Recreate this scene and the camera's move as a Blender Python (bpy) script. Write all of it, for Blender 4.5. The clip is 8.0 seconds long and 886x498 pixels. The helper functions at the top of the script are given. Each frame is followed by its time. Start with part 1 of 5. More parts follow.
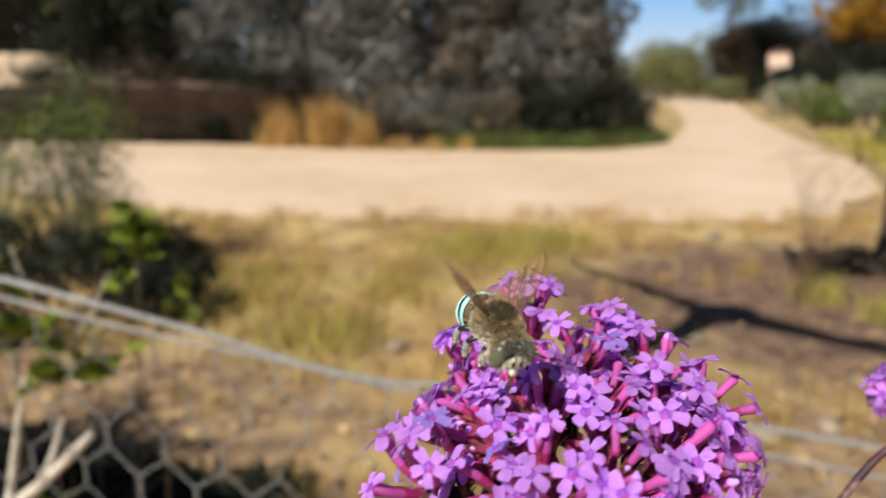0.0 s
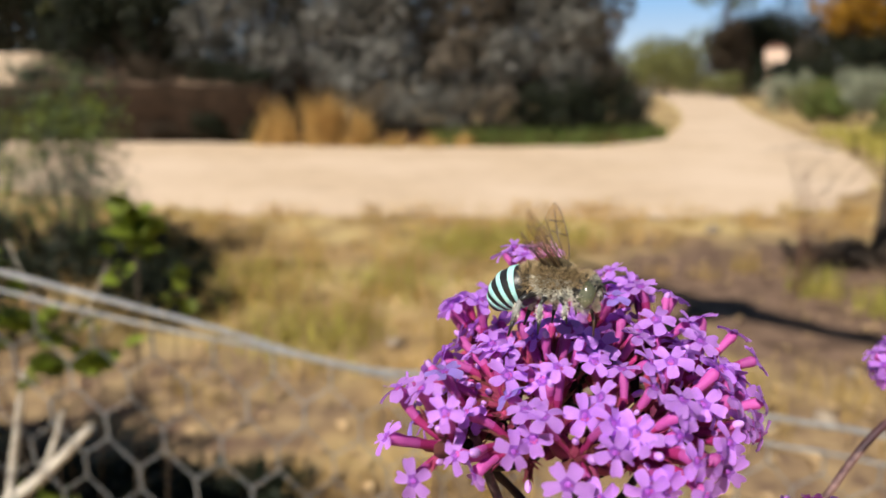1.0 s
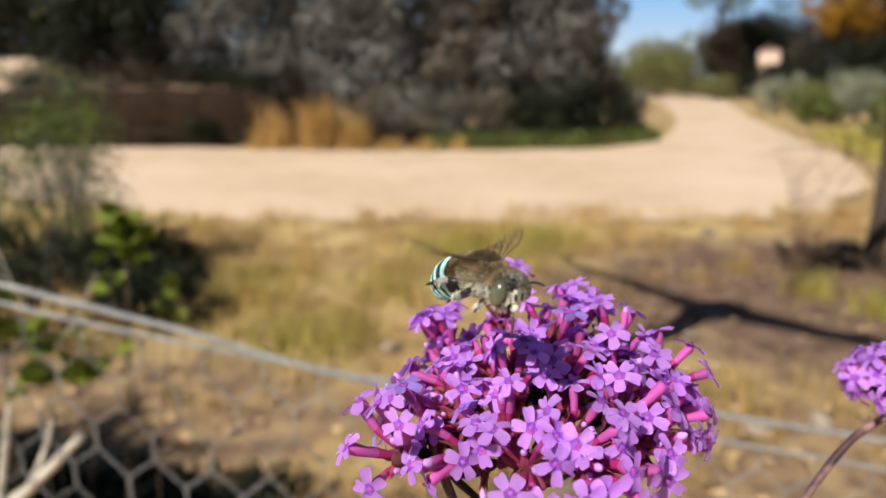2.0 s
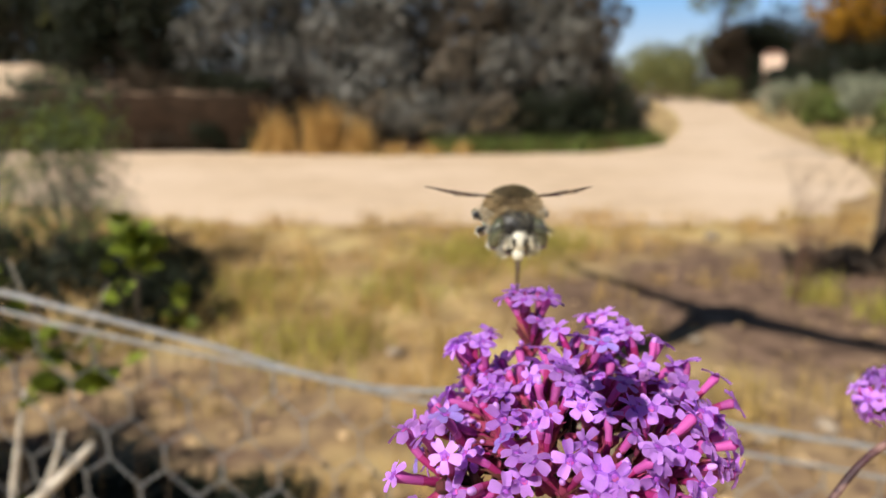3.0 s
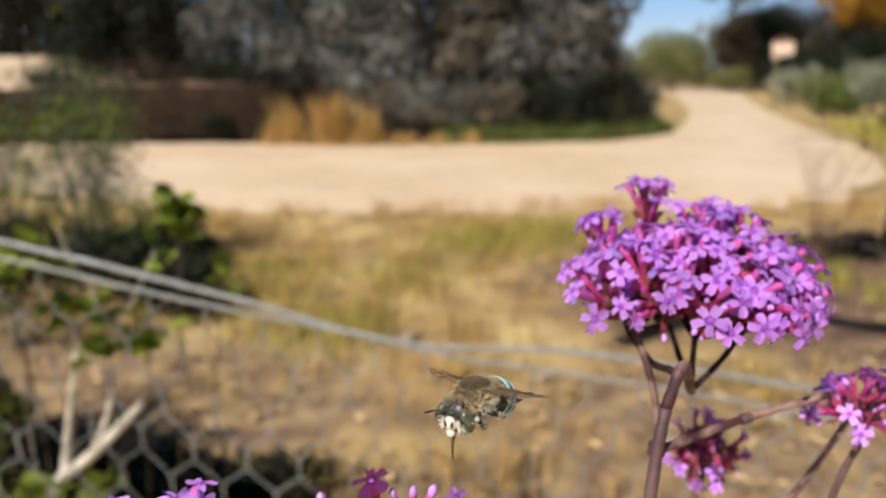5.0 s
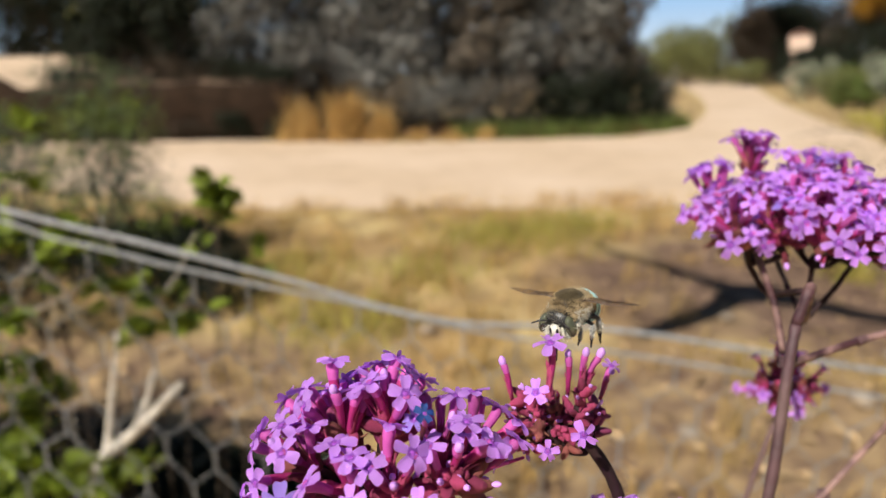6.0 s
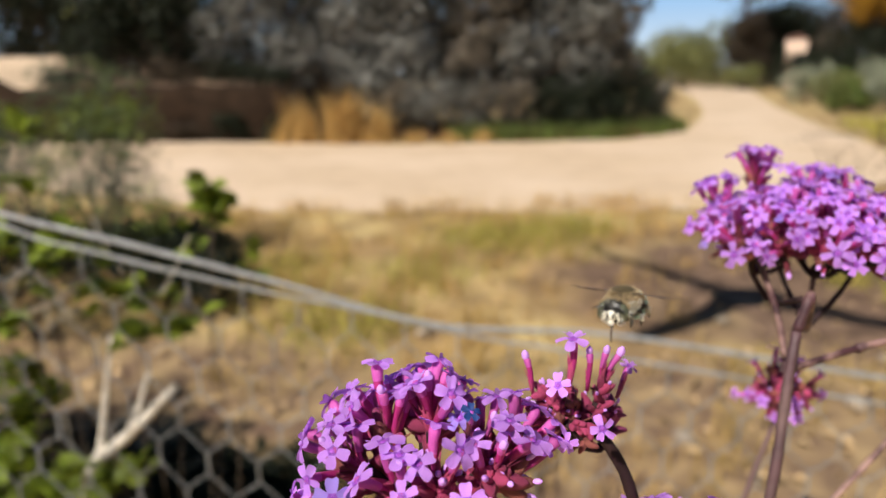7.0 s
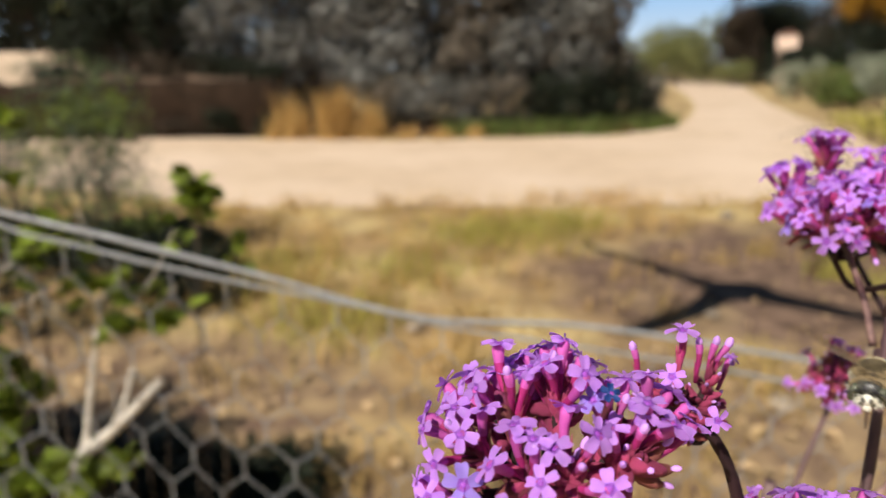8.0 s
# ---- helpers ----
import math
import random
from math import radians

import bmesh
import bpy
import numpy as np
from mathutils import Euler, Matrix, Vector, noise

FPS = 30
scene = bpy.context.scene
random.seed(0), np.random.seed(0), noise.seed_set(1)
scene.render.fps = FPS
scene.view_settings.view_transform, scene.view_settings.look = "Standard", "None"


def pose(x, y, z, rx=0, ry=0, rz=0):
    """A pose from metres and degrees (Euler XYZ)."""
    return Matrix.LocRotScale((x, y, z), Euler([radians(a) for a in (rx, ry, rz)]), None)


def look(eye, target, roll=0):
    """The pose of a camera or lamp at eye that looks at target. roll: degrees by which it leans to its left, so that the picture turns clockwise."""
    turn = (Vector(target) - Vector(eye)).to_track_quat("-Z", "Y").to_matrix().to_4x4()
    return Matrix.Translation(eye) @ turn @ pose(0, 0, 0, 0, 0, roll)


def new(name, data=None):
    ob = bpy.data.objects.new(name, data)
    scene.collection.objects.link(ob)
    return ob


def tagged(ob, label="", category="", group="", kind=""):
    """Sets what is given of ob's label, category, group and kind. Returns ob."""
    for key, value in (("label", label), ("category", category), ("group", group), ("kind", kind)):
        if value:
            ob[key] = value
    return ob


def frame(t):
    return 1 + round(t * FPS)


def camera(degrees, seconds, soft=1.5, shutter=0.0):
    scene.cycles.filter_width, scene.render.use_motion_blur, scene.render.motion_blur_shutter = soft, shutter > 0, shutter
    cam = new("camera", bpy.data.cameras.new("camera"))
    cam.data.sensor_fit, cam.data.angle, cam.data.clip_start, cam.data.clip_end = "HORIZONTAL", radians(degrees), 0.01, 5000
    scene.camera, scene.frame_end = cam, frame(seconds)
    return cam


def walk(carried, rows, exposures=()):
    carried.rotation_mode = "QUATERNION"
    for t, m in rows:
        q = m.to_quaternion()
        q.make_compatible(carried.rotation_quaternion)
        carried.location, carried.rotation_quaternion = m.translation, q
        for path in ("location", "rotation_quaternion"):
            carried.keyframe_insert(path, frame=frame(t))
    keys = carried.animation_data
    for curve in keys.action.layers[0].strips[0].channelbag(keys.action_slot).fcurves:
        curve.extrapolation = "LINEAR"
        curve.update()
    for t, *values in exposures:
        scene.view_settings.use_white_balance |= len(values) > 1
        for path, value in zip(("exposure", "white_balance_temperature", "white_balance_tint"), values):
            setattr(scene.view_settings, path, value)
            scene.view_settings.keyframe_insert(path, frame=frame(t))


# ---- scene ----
cam = camera(66.0, 8.0, soft=1.45, shutter=0.22)
cam.data.dof.use_dof = True
cam.data.dof.focus_distance = 0.091
cam.data.dof.aperture_fstop = 17.5


def roll_pose(x, y, z, tilt, turn, lean):
    return pose(x, y, z, tilt, 0, turn) @ pose(0, 0, 0, 0, 0, lean)


walk(cam, [
    (0, roll_pose(-0.0014, 0.0050, 1.0544, 76.23, 0.17, 0.37)),
    (0.5, roll_pose(-0.0042, 0.0021, 1.0513, 75.95, 0.18, 0.51)),
    (1, roll_pose(0.0, 0.0, 1.0500, 76.00, 0.0, 0.0)),
    (1.5, roll_pose(0.0060, 0.0024, 1.0500, 76.08, -0.44, -0.22)),
    (3, roll_pose(0.0010, -0.0014, 1.0584, 76.62, -0.02, -0.40)),
    (3.5, roll_pose(0.0011, -0.0017, 1.0577, 76.63, -0.04, -0.48)),
    (4, roll_pose(-0.0020, -0.0040, 1.0591, 76.77, 0.07, -0.63)),
    (5.5, roll_pose(-0.0356, -0.0413, 1.0326, 75.55, 1.24, -0.97)),
    (6, roll_pose(-0.0428, -0.0436, 1.0302, 75.63, 1.82, -1.21)),
    (6.5, roll_pose(-0.0431, -0.0440, 1.0315, 75.67, 1.66, -0.93)),
    (7, roll_pose(-0.0404, -0.0438, 1.0320, 75.81, 1.54, -0.95)),
    (7.5, roll_pose(-0.0366, -0.0441, 1.0313, 75.56, 1.19, -0.99)),
    (8, roll_pose(-0.0334, -0.0451, 1.0296, 75.46, 0.93, -0.92)),
])

# ---- light ----
SUN_WAY = Vector((0.42, 0.58, -0.69)).normalized()
world = bpy.data.worlds.new("sky")
scene.world = world
world.use_nodes = True
sky = world.node_tree.nodes.new("ShaderNodeTexSky")
sky.sky_type = "NISHITA"
sky.sun_disc = False
sky.sun_elevation = math.asin(-SUN_WAY.z)
sky.sun_rotation = math.atan2(-SUN_WAY.x, -SUN_WAY.y)
sky.air_density, sky.dust_density, sky.ozone_density = 1.0, 0.0, 3.0
background = world.node_tree.nodes["Background"]
background.inputs["Strength"].default_value = 0.046
world.node_tree.links.new(sky.outputs[0], background.inputs["Color"])

sun = new("sun", bpy.data.lights.new("sun", "SUN"))
sun.data.energy, sun.data.angle, sun.data.color = 5.7, radians(0.53), (1.0, 0.95, 0.875)
sun.matrix_world = look((-4, -5, 8), Vector((-4, -5, 8)) + SUN_WAY)
scene.view_settings.exposure = 0.06


# ---- materials ----
def material(name, base, second=None, scale=8.0, rough=0.8, bump=0.0, bump_scale=60.0, spread=0.0, per="object",
             translucent=0.0, sheen=0.0, third=None, third_scale=1.5, coat=0.0, gloss=0.5):
    """Two-scale colour: noise between base and second, large patches of third, brightness spread per object or per island."""
    m = bpy.data.materials.new(name)
    m.use_nodes = True
    n, l = m.node_tree.nodes, m.node_tree.links
    p = n["Principled BSDF"]
    p.inputs["Roughness"].default_value = rough
    p.inputs["Sheen Weight"].default_value = sheen
    p.inputs["Coat Weight"].default_value = coat
    p.inputs["Specular IOR Level"].default_value = gloss
    where = n.new("ShaderNodeTexCoord")

    def mix(kind, factor, a, b):
        x = n.new("ShaderNodeMix")
        x.data_type, x.blend_type = "RGBA", kind
        for socket, value in ((x.inputs[0], factor), (x.inputs[6], a), (x.inputs[7], b)):
            if isinstance(value, bpy.types.NodeSocket):
                l.new(value, socket)
            elif isinstance(value, tuple):
                socket.default_value = (*value, 1)
            else:
                socket.default_value = value
        return x.outputs[2]

    def grain(size, detail=4.0, lo=0.35, hi=0.65):
        t = n.new("ShaderNodeTexNoise")
        t.inputs["Scale"].default_value, t.inputs["Detail"].default_value = size, detail
        l.new(where.outputs["Object"], t.inputs["Vector"])
        r = n.new("ShaderNodeMapRange")
        r.inputs[1].default_value, r.inputs[2].default_value = lo, hi
        l.new(t.outputs["Fac"], r.inputs[0])
        return r.outputs[0]

    colour = mix("MIX", grain(scale), base, second or tuple(v * 0.75 for v in base))
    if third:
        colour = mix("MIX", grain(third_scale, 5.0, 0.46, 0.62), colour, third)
    if spread:
        if per == "object":
            source = n.new("ShaderNodeObjectInfo").outputs["Random"]
        else:
            source = n.new("ShaderNodeNewGeometry").outputs["Random Per Island"]
        r = n.new("ShaderNodeMapRange")
        r.inputs[3].default_value, r.inputs[4].default_value = 1 - spread, 1 + spread
        l.new(source, r.inputs[0])
        v = n.new("ShaderNodeHueSaturation")
        l.new(r.outputs[0], v.inputs["Value"])
        l.new(colour, v.inputs["Color"])
        colour = v.outputs[0]
    l.new(colour, p.inputs["Base Color"])
    if bump:
        t = n.new("ShaderNodeTexNoise")
        t.inputs["Scale"].default_value, t.inputs["Detail"].default_value = bump_scale, 6.0
        l.new(where.outputs["Object"], t.inputs["Vector"])
        b = n.new("ShaderNodeBump")
        b.inputs["Strength"].default_value, b.inputs["Distance"].default_value = bump, 0.3 / bump_scale
        l.new(t.outputs["Fac"], b.inputs["Height"])
        l.new(b.outputs[0], p.inputs["Normal"])
    if translucent:
        thin = n.new("ShaderNodeBsdfTranslucent")
        l.new(colour, thin.inputs["Color"])
        both = n.new("ShaderNodeMixShader")
        both.inputs[0].default_value = translucent
        l.new(p.outputs[0], both.inputs[1])
        l.new(thin.outputs[0], both.inputs[2])
        l.new(both.outputs[0], n["Material Output"].inputs["Surface"])
    return m


PETAL = material("petal", (0.84, 0.465, 0.99), (0.71, 0.345, 0.96), 420, 0.6, 0.2, 900, 0.14, "object", 0.25)
PETAL_BLUE = material("petal_blue", (0.54, 0.42, 0.93), (0.56, 0.34, 0.88), 420, 0.6, 0.25, 900, 0.1, "object", 0.3)
PETAL_FADED = material("petal_faded", (0.03, 0.13, 0.52), (0.03, 0.05, 0.2), 500, 0.5, 0.3, 900)
PETAL_INNER = material("petal_inner", (0.42, 0.12, 0.66), (0.54, 0.20, 0.76), 420, 0.6, 0.2, 900, 0.14, "object", 0.25)
THROAT = material("throat", (0.30, 0.05, 0.46), (0.40, 0.08, 0.5), 600, 0.6)
TUBE = material("tube", (0.54, 0.035, 0.22), (0.36, 0.02, 0.13), 350, 0.5, 0.3, 1200, 0.3, "object", 0.2)
TUBE_PALE = material("tube_pale", (0.68, 0.13, 0.48), (0.50, 0.07, 0.34), 350, 0.5, 0.3, 1200, 0.3, "object", 0.25)
CALYX = material("calyx", (0.32, 0.032, 0.07), (0.11, 0.03, 0.03), 700, 0.7, 0.8, 1500, 0.45, "object", 0.12)
CALYX_PINK = material("calyx_pink", (0.60, 0.085, 0.21), (0.40, 0.04, 0.11), 700, 0.65, 0.8, 1500, 0.4, "object", 0.15)
CALYX_ROSE = material("calyx_rose", (0.42, 0.05, 0.16), (0.20, 0.03, 0.09), 700, 0.6, 0.5, 1500, 0.4, "object", 0.15)
CALYX_OLIVE = material("calyx_olive", (0.26, 0.12, 0.06), (0.34, 0.05, 0.08), 700, 0.7, 0.8, 1500, 0.45, "object", 0.12)
BRACT = material("bract", (0.22, 0.10, 0.05), (0.20, 0.05, 0.05), 500, 0.7, 0.4, 1000, 0.3)
STEM = material("stem", (0.10, 0.048, 0.052), (0.06, 0.03, 0.033), 160, 0.6, 0.6, 700, 0, "object", 0, 0, (0.17, 0.10, 0.09), 45)
STEM_BANDED = material("stem_banded", (0.035, 0.014, 0.018), (0.07, 0.025, 0.03), 220, 0.6, 0.6, 700, third=(0.34, 0.20, 0.17), third_scale=130)
STEM_DARK = material("stem_dark", (0.018, 0.010, 0.010), (0.036, 0.016, 0.017), 220, 0.65, 0.6, 700, gloss=0.2)
CHITIN = material("chitin", (0.012, 0.011, 0.012), (0.02, 0.017, 0.015), 900, 0.4, 0.15, 2500)
BAND = material("band", (0.46, 0.80, 0.73), (0.30, 0.62, 0.62), 900, 0.45, 0.5, 3500, 0.06, "object", 0, 0.2)
FUR_TAN = material("fur_tan", (0.58, 0.44, 0.25), (0.28, 0.195, 0.095), 400, 0.7, 0, 60, 0.35, "island", 0.15)
FUR_GREY = material("fur_grey", (0.42, 0.40, 0.32), (0.10, 0.09, 0.07), 500, 0.7, 0, 60, 0.5, "island", 0.1)
FUR_DARK = material("fur_dark", (0.13, 0.095, 0.045), (0.06, 0.042, 0.022), 500, 0.7, 0, 60, 0.4, "island", 0.1)
FUR_PALE = material("fur_pale", (0.84, 0.81, 0.70), (0.66, 0.62, 0.50), 500, 0.7, 0, 60, 0.3, "island", 0.15)
FACE = material("face", (0.74, 0.70, 0.58), (0.58, 0.54, 0.42), 900, 0.45, 0.1, 2500)
EYE = material("eye", (0.13, 0.13, 0.08), (0.07, 0.075, 0.045), 700, 0.15, 0.1, 6000, coat=0.5)
VEIN = material("vein", (0.07, 0.045, 0.03), (0.10, 0.06, 0.04), 900, 0.4)
# third: paler patches put a few sunlit strands into the wire's colour
NET = material("net_wire", (0.26, 0.255, 0.25), (0.13, 0.125, 0.12), 60, 0.55, 0.3, 500, third=(0.30, 0.30, 0.30), third_scale=9)
WIRE = material("wire", (0.32, 0.32, 0.32), (0.22, 0.215, 0.21), 120, 0.45, 0.3, 500)
SAND = material("sand", (0.655, 0.49, 0.335), (0.57, 0.42, 0.285), 3.0, 0.95, 0.5, 40, third=(0.70, 0.535, 0.385), third_scale=0.45, gloss=0.12)
LEAF = material("leaf", (0.36, 0.42, 0.065), (0.20, 0.26, 0.035), 60, 0.42, 0.25, 200, 0.4, "object", 0.45)
LEAF_SAGE = material("leaf_sage", (0.29, 0.30, 0.21), (0.19, 0.20, 0.13), 5, 0.6, 0, 60, 0.45, "island", 0.15, gloss=0.12)
# third: dark gaps among the leaf clumps, painted as near-black patches
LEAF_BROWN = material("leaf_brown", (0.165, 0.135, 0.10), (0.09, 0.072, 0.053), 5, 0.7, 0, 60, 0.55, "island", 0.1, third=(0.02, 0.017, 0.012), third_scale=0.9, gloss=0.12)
LEAF_AIRY = material("leaf_airy", (0.10, 0.125, 0.08), (0.05, 0.07, 0.045), 5, 0.6, 0, 60, 0.5, "island", 0.25, third=(0.22, 0.27, 0.04), third_scale=2.6, gloss=0.12)
# third: shade between clumps, put into the colour as large black patches
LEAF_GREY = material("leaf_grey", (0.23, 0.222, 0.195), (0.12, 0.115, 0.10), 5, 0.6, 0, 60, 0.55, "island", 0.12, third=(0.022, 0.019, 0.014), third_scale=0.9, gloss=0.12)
# near-black leaves: the shade in and under dark bushes is part of the colour
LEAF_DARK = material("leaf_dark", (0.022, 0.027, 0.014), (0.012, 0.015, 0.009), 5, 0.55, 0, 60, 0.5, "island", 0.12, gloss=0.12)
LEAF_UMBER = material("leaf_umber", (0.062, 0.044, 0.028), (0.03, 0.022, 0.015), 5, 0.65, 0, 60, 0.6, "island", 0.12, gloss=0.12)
LEAF_OLIVE = material("leaf_olive", (0.20, 0.20, 0.075), (0.13, 0.14, 0.05), 4, 0.6, 0, 60, 0.45, "island", 0.15, gloss=0.12)
LEAF_GREEN = material("leaf_green", (0.12, 0.17, 0.04), (0.10, 0.10, 0.03), 6, 0.55, 0, 60, 0.45, "island", 0.2, gloss=0.12)
LEAF_GOLD = material("leaf_gold", (0.40, 0.21, 0.02), (0.20, 0.10, 0.015), 3, 0.6, 0, 60, 0.4, "island", 0.25, gloss=0.12)
STRAW = material("straw", (0.54, 0.355, 0.13), (0.42, 0.265, 0.10), 12, 0.75, 0, 60, 0.4, "island", 0.2, third=(0.40, 0.285, 0.09), third_scale=1.4, gloss=0.12)
STRAW_GOLD = material("straw_gold", (0.60, 0.39, 0.14), (0.40, 0.24, 0.08), 8, 0.75, 0, 60, 0.4, "island", 0.2, gloss=0.12)
BARK = material("bark", (0.10, 0.075, 0.055), (0.055, 0.042, 0.033), 22, 0.9, 0.8, 60, gloss=0.12)
TWIG = material("twig", (0.20, 0.105, 0.07), (0.11, 0.06, 0.04), 30, 0.85, 0.5, 90, gloss=0.12)
DEAD_WOOD = material("dead_wood", (0.64, 0.57, 0.47), (0.46, 0.39, 0.31), 60, 0.8, 0.5, 240)
# dark soil, deepened to near black to hold the shade on the bank's face
BANK_SOIL_SHADED = material("bank_soil_shaded", (0.020, 0.012, 0.007), (0.034, 0.020, 0.012), 4, 0.95, 0.9, 14, gloss=0.12)
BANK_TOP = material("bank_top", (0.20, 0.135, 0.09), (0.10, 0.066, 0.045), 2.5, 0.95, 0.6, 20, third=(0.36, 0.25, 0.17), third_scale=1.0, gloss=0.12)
WEED = material("weed", (0.42, 0.36, 0.085), (0.30, 0.27, 0.06), 8, 0.7, 0, 60, 0.4, "island", 0.2, gloss=0.12)
LITTER = material("litter", (0.14, 0.075, 0.045), (0.20, 0.12, 0.07), 9, 0.9, 0.5, 30, 0.4, "island", gloss=0.12)
STONE = material("stone", (0.36, 0.29, 0.21), (0.27, 0.21, 0.155), 30, 0.9, 0.6, 90, 0.2)
PLASTER = material("plaster", (0.80, 0.58, 0.44), (0.74, 0.53, 0.40), 2, 0.9, 0.2, 20)
ROOF = material("roof", (0.20, 0.10, 0.07), (0.15, 0.08, 0.06), 3, 0.8, 0.3, 12)
GLASS_DARK = material("window_glass", (0.03, 0.035, 0.04), (0.04, 0.045, 0.05), 2, 0.08)
SHIN = material("shin_hair", (0.34, 0.34, 0.32), (0.20, 0.20, 0.19), 900, 0.7, 0.5, 3000)
PALE_LEAF = material("pale_leaf", (0.56, 0.40, 0.22), (0.40, 0.27, 0.14), 20, 0.7, 0, 60, 0.4, "island", 0.1, gloss=0.12)
PALE_PLASTIC = material("pale_plastic", (0.62, 0.74, 0.70), (0.55, 0.68, 0.64), 6, 0.5)


def wing_material():
    m = bpy.data.materials.new("wing_membrane")
    m.use_nodes = True
    n, l = m.node_tree.nodes, m.node_tree.links
    clear, gloss, both = n.new("ShaderNodeBsdfTransparent"), n["Principled BSDF"], n.new("ShaderNodeMixShader")
    clear.inputs["Color"].default_value = (0.93, 0.88, 0.80, 1)
    gloss.inputs["Base Color"].default_value = (0.55, 0.42, 0.28, 1)
    gloss.inputs["Roughness"].default_value = 0.22
    t, r = n.new("ShaderNodeTexNoise"), n.new("ShaderNodeMapRange")
    t.inputs["Scale"].default_value = 700
    where = n.new("ShaderNodeTexCoord")
    l.new(where.outputs["Object"], t.inputs["Vector"])
    r.inputs[3].default_value, r.inputs[4].default_value = 0.04, 0.13
    l.new(t.outputs["Fac"], r.inputs[0])
    l.new(r.outputs[0], both.inputs[0])
    l.new(clear.outputs[0], both.inputs[1])
    l.new(gloss.outputs[0], both.inputs[2])
    l.new(both.outputs[0], n["Material Output"].inputs["Surface"])
    return m


MEMBRANE = wing_material()


def ground_material():
    """Dry soil and straw, with a bare brown patch beside the path's near edge."""
    m = material("dry_ground", (0.49, 0.325, 0.145), (0.21, 0.135, 0.07), 3.5, 0.95, 0.9, 30, third=(0.56, 0.42, 0.19), third_scale=1.1)
    n, l = m.node_tree.nodes, m.node_tree.links
    p = n["Principled BSDF"]
    old = p.inputs["Base Color"].links[0].from_socket
    where = n.new("ShaderNodeTexCoord")
    wobble = n.new("ShaderNodeTexNoise")
    wobble.inputs["Scale"].default_value = 2.2
    l.new(where.outputs["Object"], wobble.inputs["Vector"])
    soil = n.new("ShaderNodeTexNoise")
    soil.inputs["Scale"].default_value, soil.inputs["Detail"].default_value = 9, 8
    l.new(where.outputs["Object"], soil.inputs["Vector"])
    for px, py, rx, ry, pale in ((2.3, 3.3, 1.75, 1.25, 1.0), (-1.15, 2.0, 0.85, 0.6, 1.55), (0.15, 1.45, 0.5, 0.3, 1.3), (0.95, 1.85, 0.8, 0.5, 1.6)):
        shift = n.new("ShaderNodeMapping")
        shift.inputs["Location"].default_value = (-px / rx, -py / ry, 0)
        shift.inputs["Scale"].default_value = (1 / rx, 1 / ry, 1)
        l.new(where.outputs["Object"], shift.inputs["Vector"])
        far = n.new("ShaderNodeVectorMath")
        far.operation = "LENGTH"
        l.new(shift.outputs[0], far.inputs[0])
        add = n.new("ShaderNodeMath")
        add.operation = "ADD"
        l.new(far.outputs["Value"], add.inputs[0])
        l.new(wobble.outputs["Fac"], add.inputs[1])
        mask = n.new("ShaderNodeMapRange")
        mask.inputs[1].default_value, mask.inputs[2].default_value = 1.75, 1.3
        l.new(add.outputs[0], mask.inputs[0])
        ramp = n.new("ShaderNodeValToRGB")
        ramp.color_ramp.elements[0].position, ramp.color_ramp.elements[1].position = 0.35, 0.7
        ramp.color_ramp.elements[0].color = (0.10 * pale, 0.062 * pale, 0.042 * pale, 1)
        ramp.color_ramp.elements[1].color = (0.26 * pale, (0.165 if pale == 1 else 0.180) * pale, (0.11 if pale == 1 else 0.093) * pale, 1)
        l.new(soil.outputs["Fac"], ramp.inputs[0])
        x = n.new("ShaderNodeMix")
        x.data_type = "RGBA"
        l.new(mask.outputs[0], x.inputs[0])
        l.new(old, x.inputs[6])
        l.new(ramp.outputs[0], x.inputs[7])
        old = x.outputs[2]
    l.new(old, p.inputs["Base Color"])
    return m


GROUND = ground_material()
GROUND.node_tree.nodes["Principled BSDF"].inputs["Specular IOR Level"].default_value = 0.15


# ---- mesh helpers ----
def link_mesh(name, data, mat, parent=None, label="", place=None, smooth=True):
    for one in (mat if isinstance(mat, (list, tuple)) else [mat]):
        if one.name not in data.materials:
            data.materials.append(one)
    if smooth:
        data.shade_smooth()
    ob = new(name, data)
    if parent:
        ob.parent = parent
    if place is not None:
        ob.matrix_basis = place
    return tagged(ob, label)


def mesh_from(bm, name):
    data = bpy.data.meshes.new(name)
    bm.to_mesh(data)
    bm.free()
    return data


def part(name, bm, mat, parent=None, label="", place=None, smooth=True):
    """One mesh object, a part of a thing, or a thing of its own where no parent is given."""
    return link_mesh(name, mesh_from(bm, name), mat, parent, label, place, smooth)


def raw(name, verts, faces, mat, parent=None, label="", smooth=False):
    data = bpy.data.meshes.new(name)
    data.from_pydata([tuple(v) for v in verts], [], faces)
    return link_mesh(name, data, mat, parent, label, None, smooth)


def root(name, m, label, category, group=""):
    ob = new(name)
    ob.empty_display_size = 0.02
    ob.matrix_basis = m
    return tagged(ob, label, category, group)


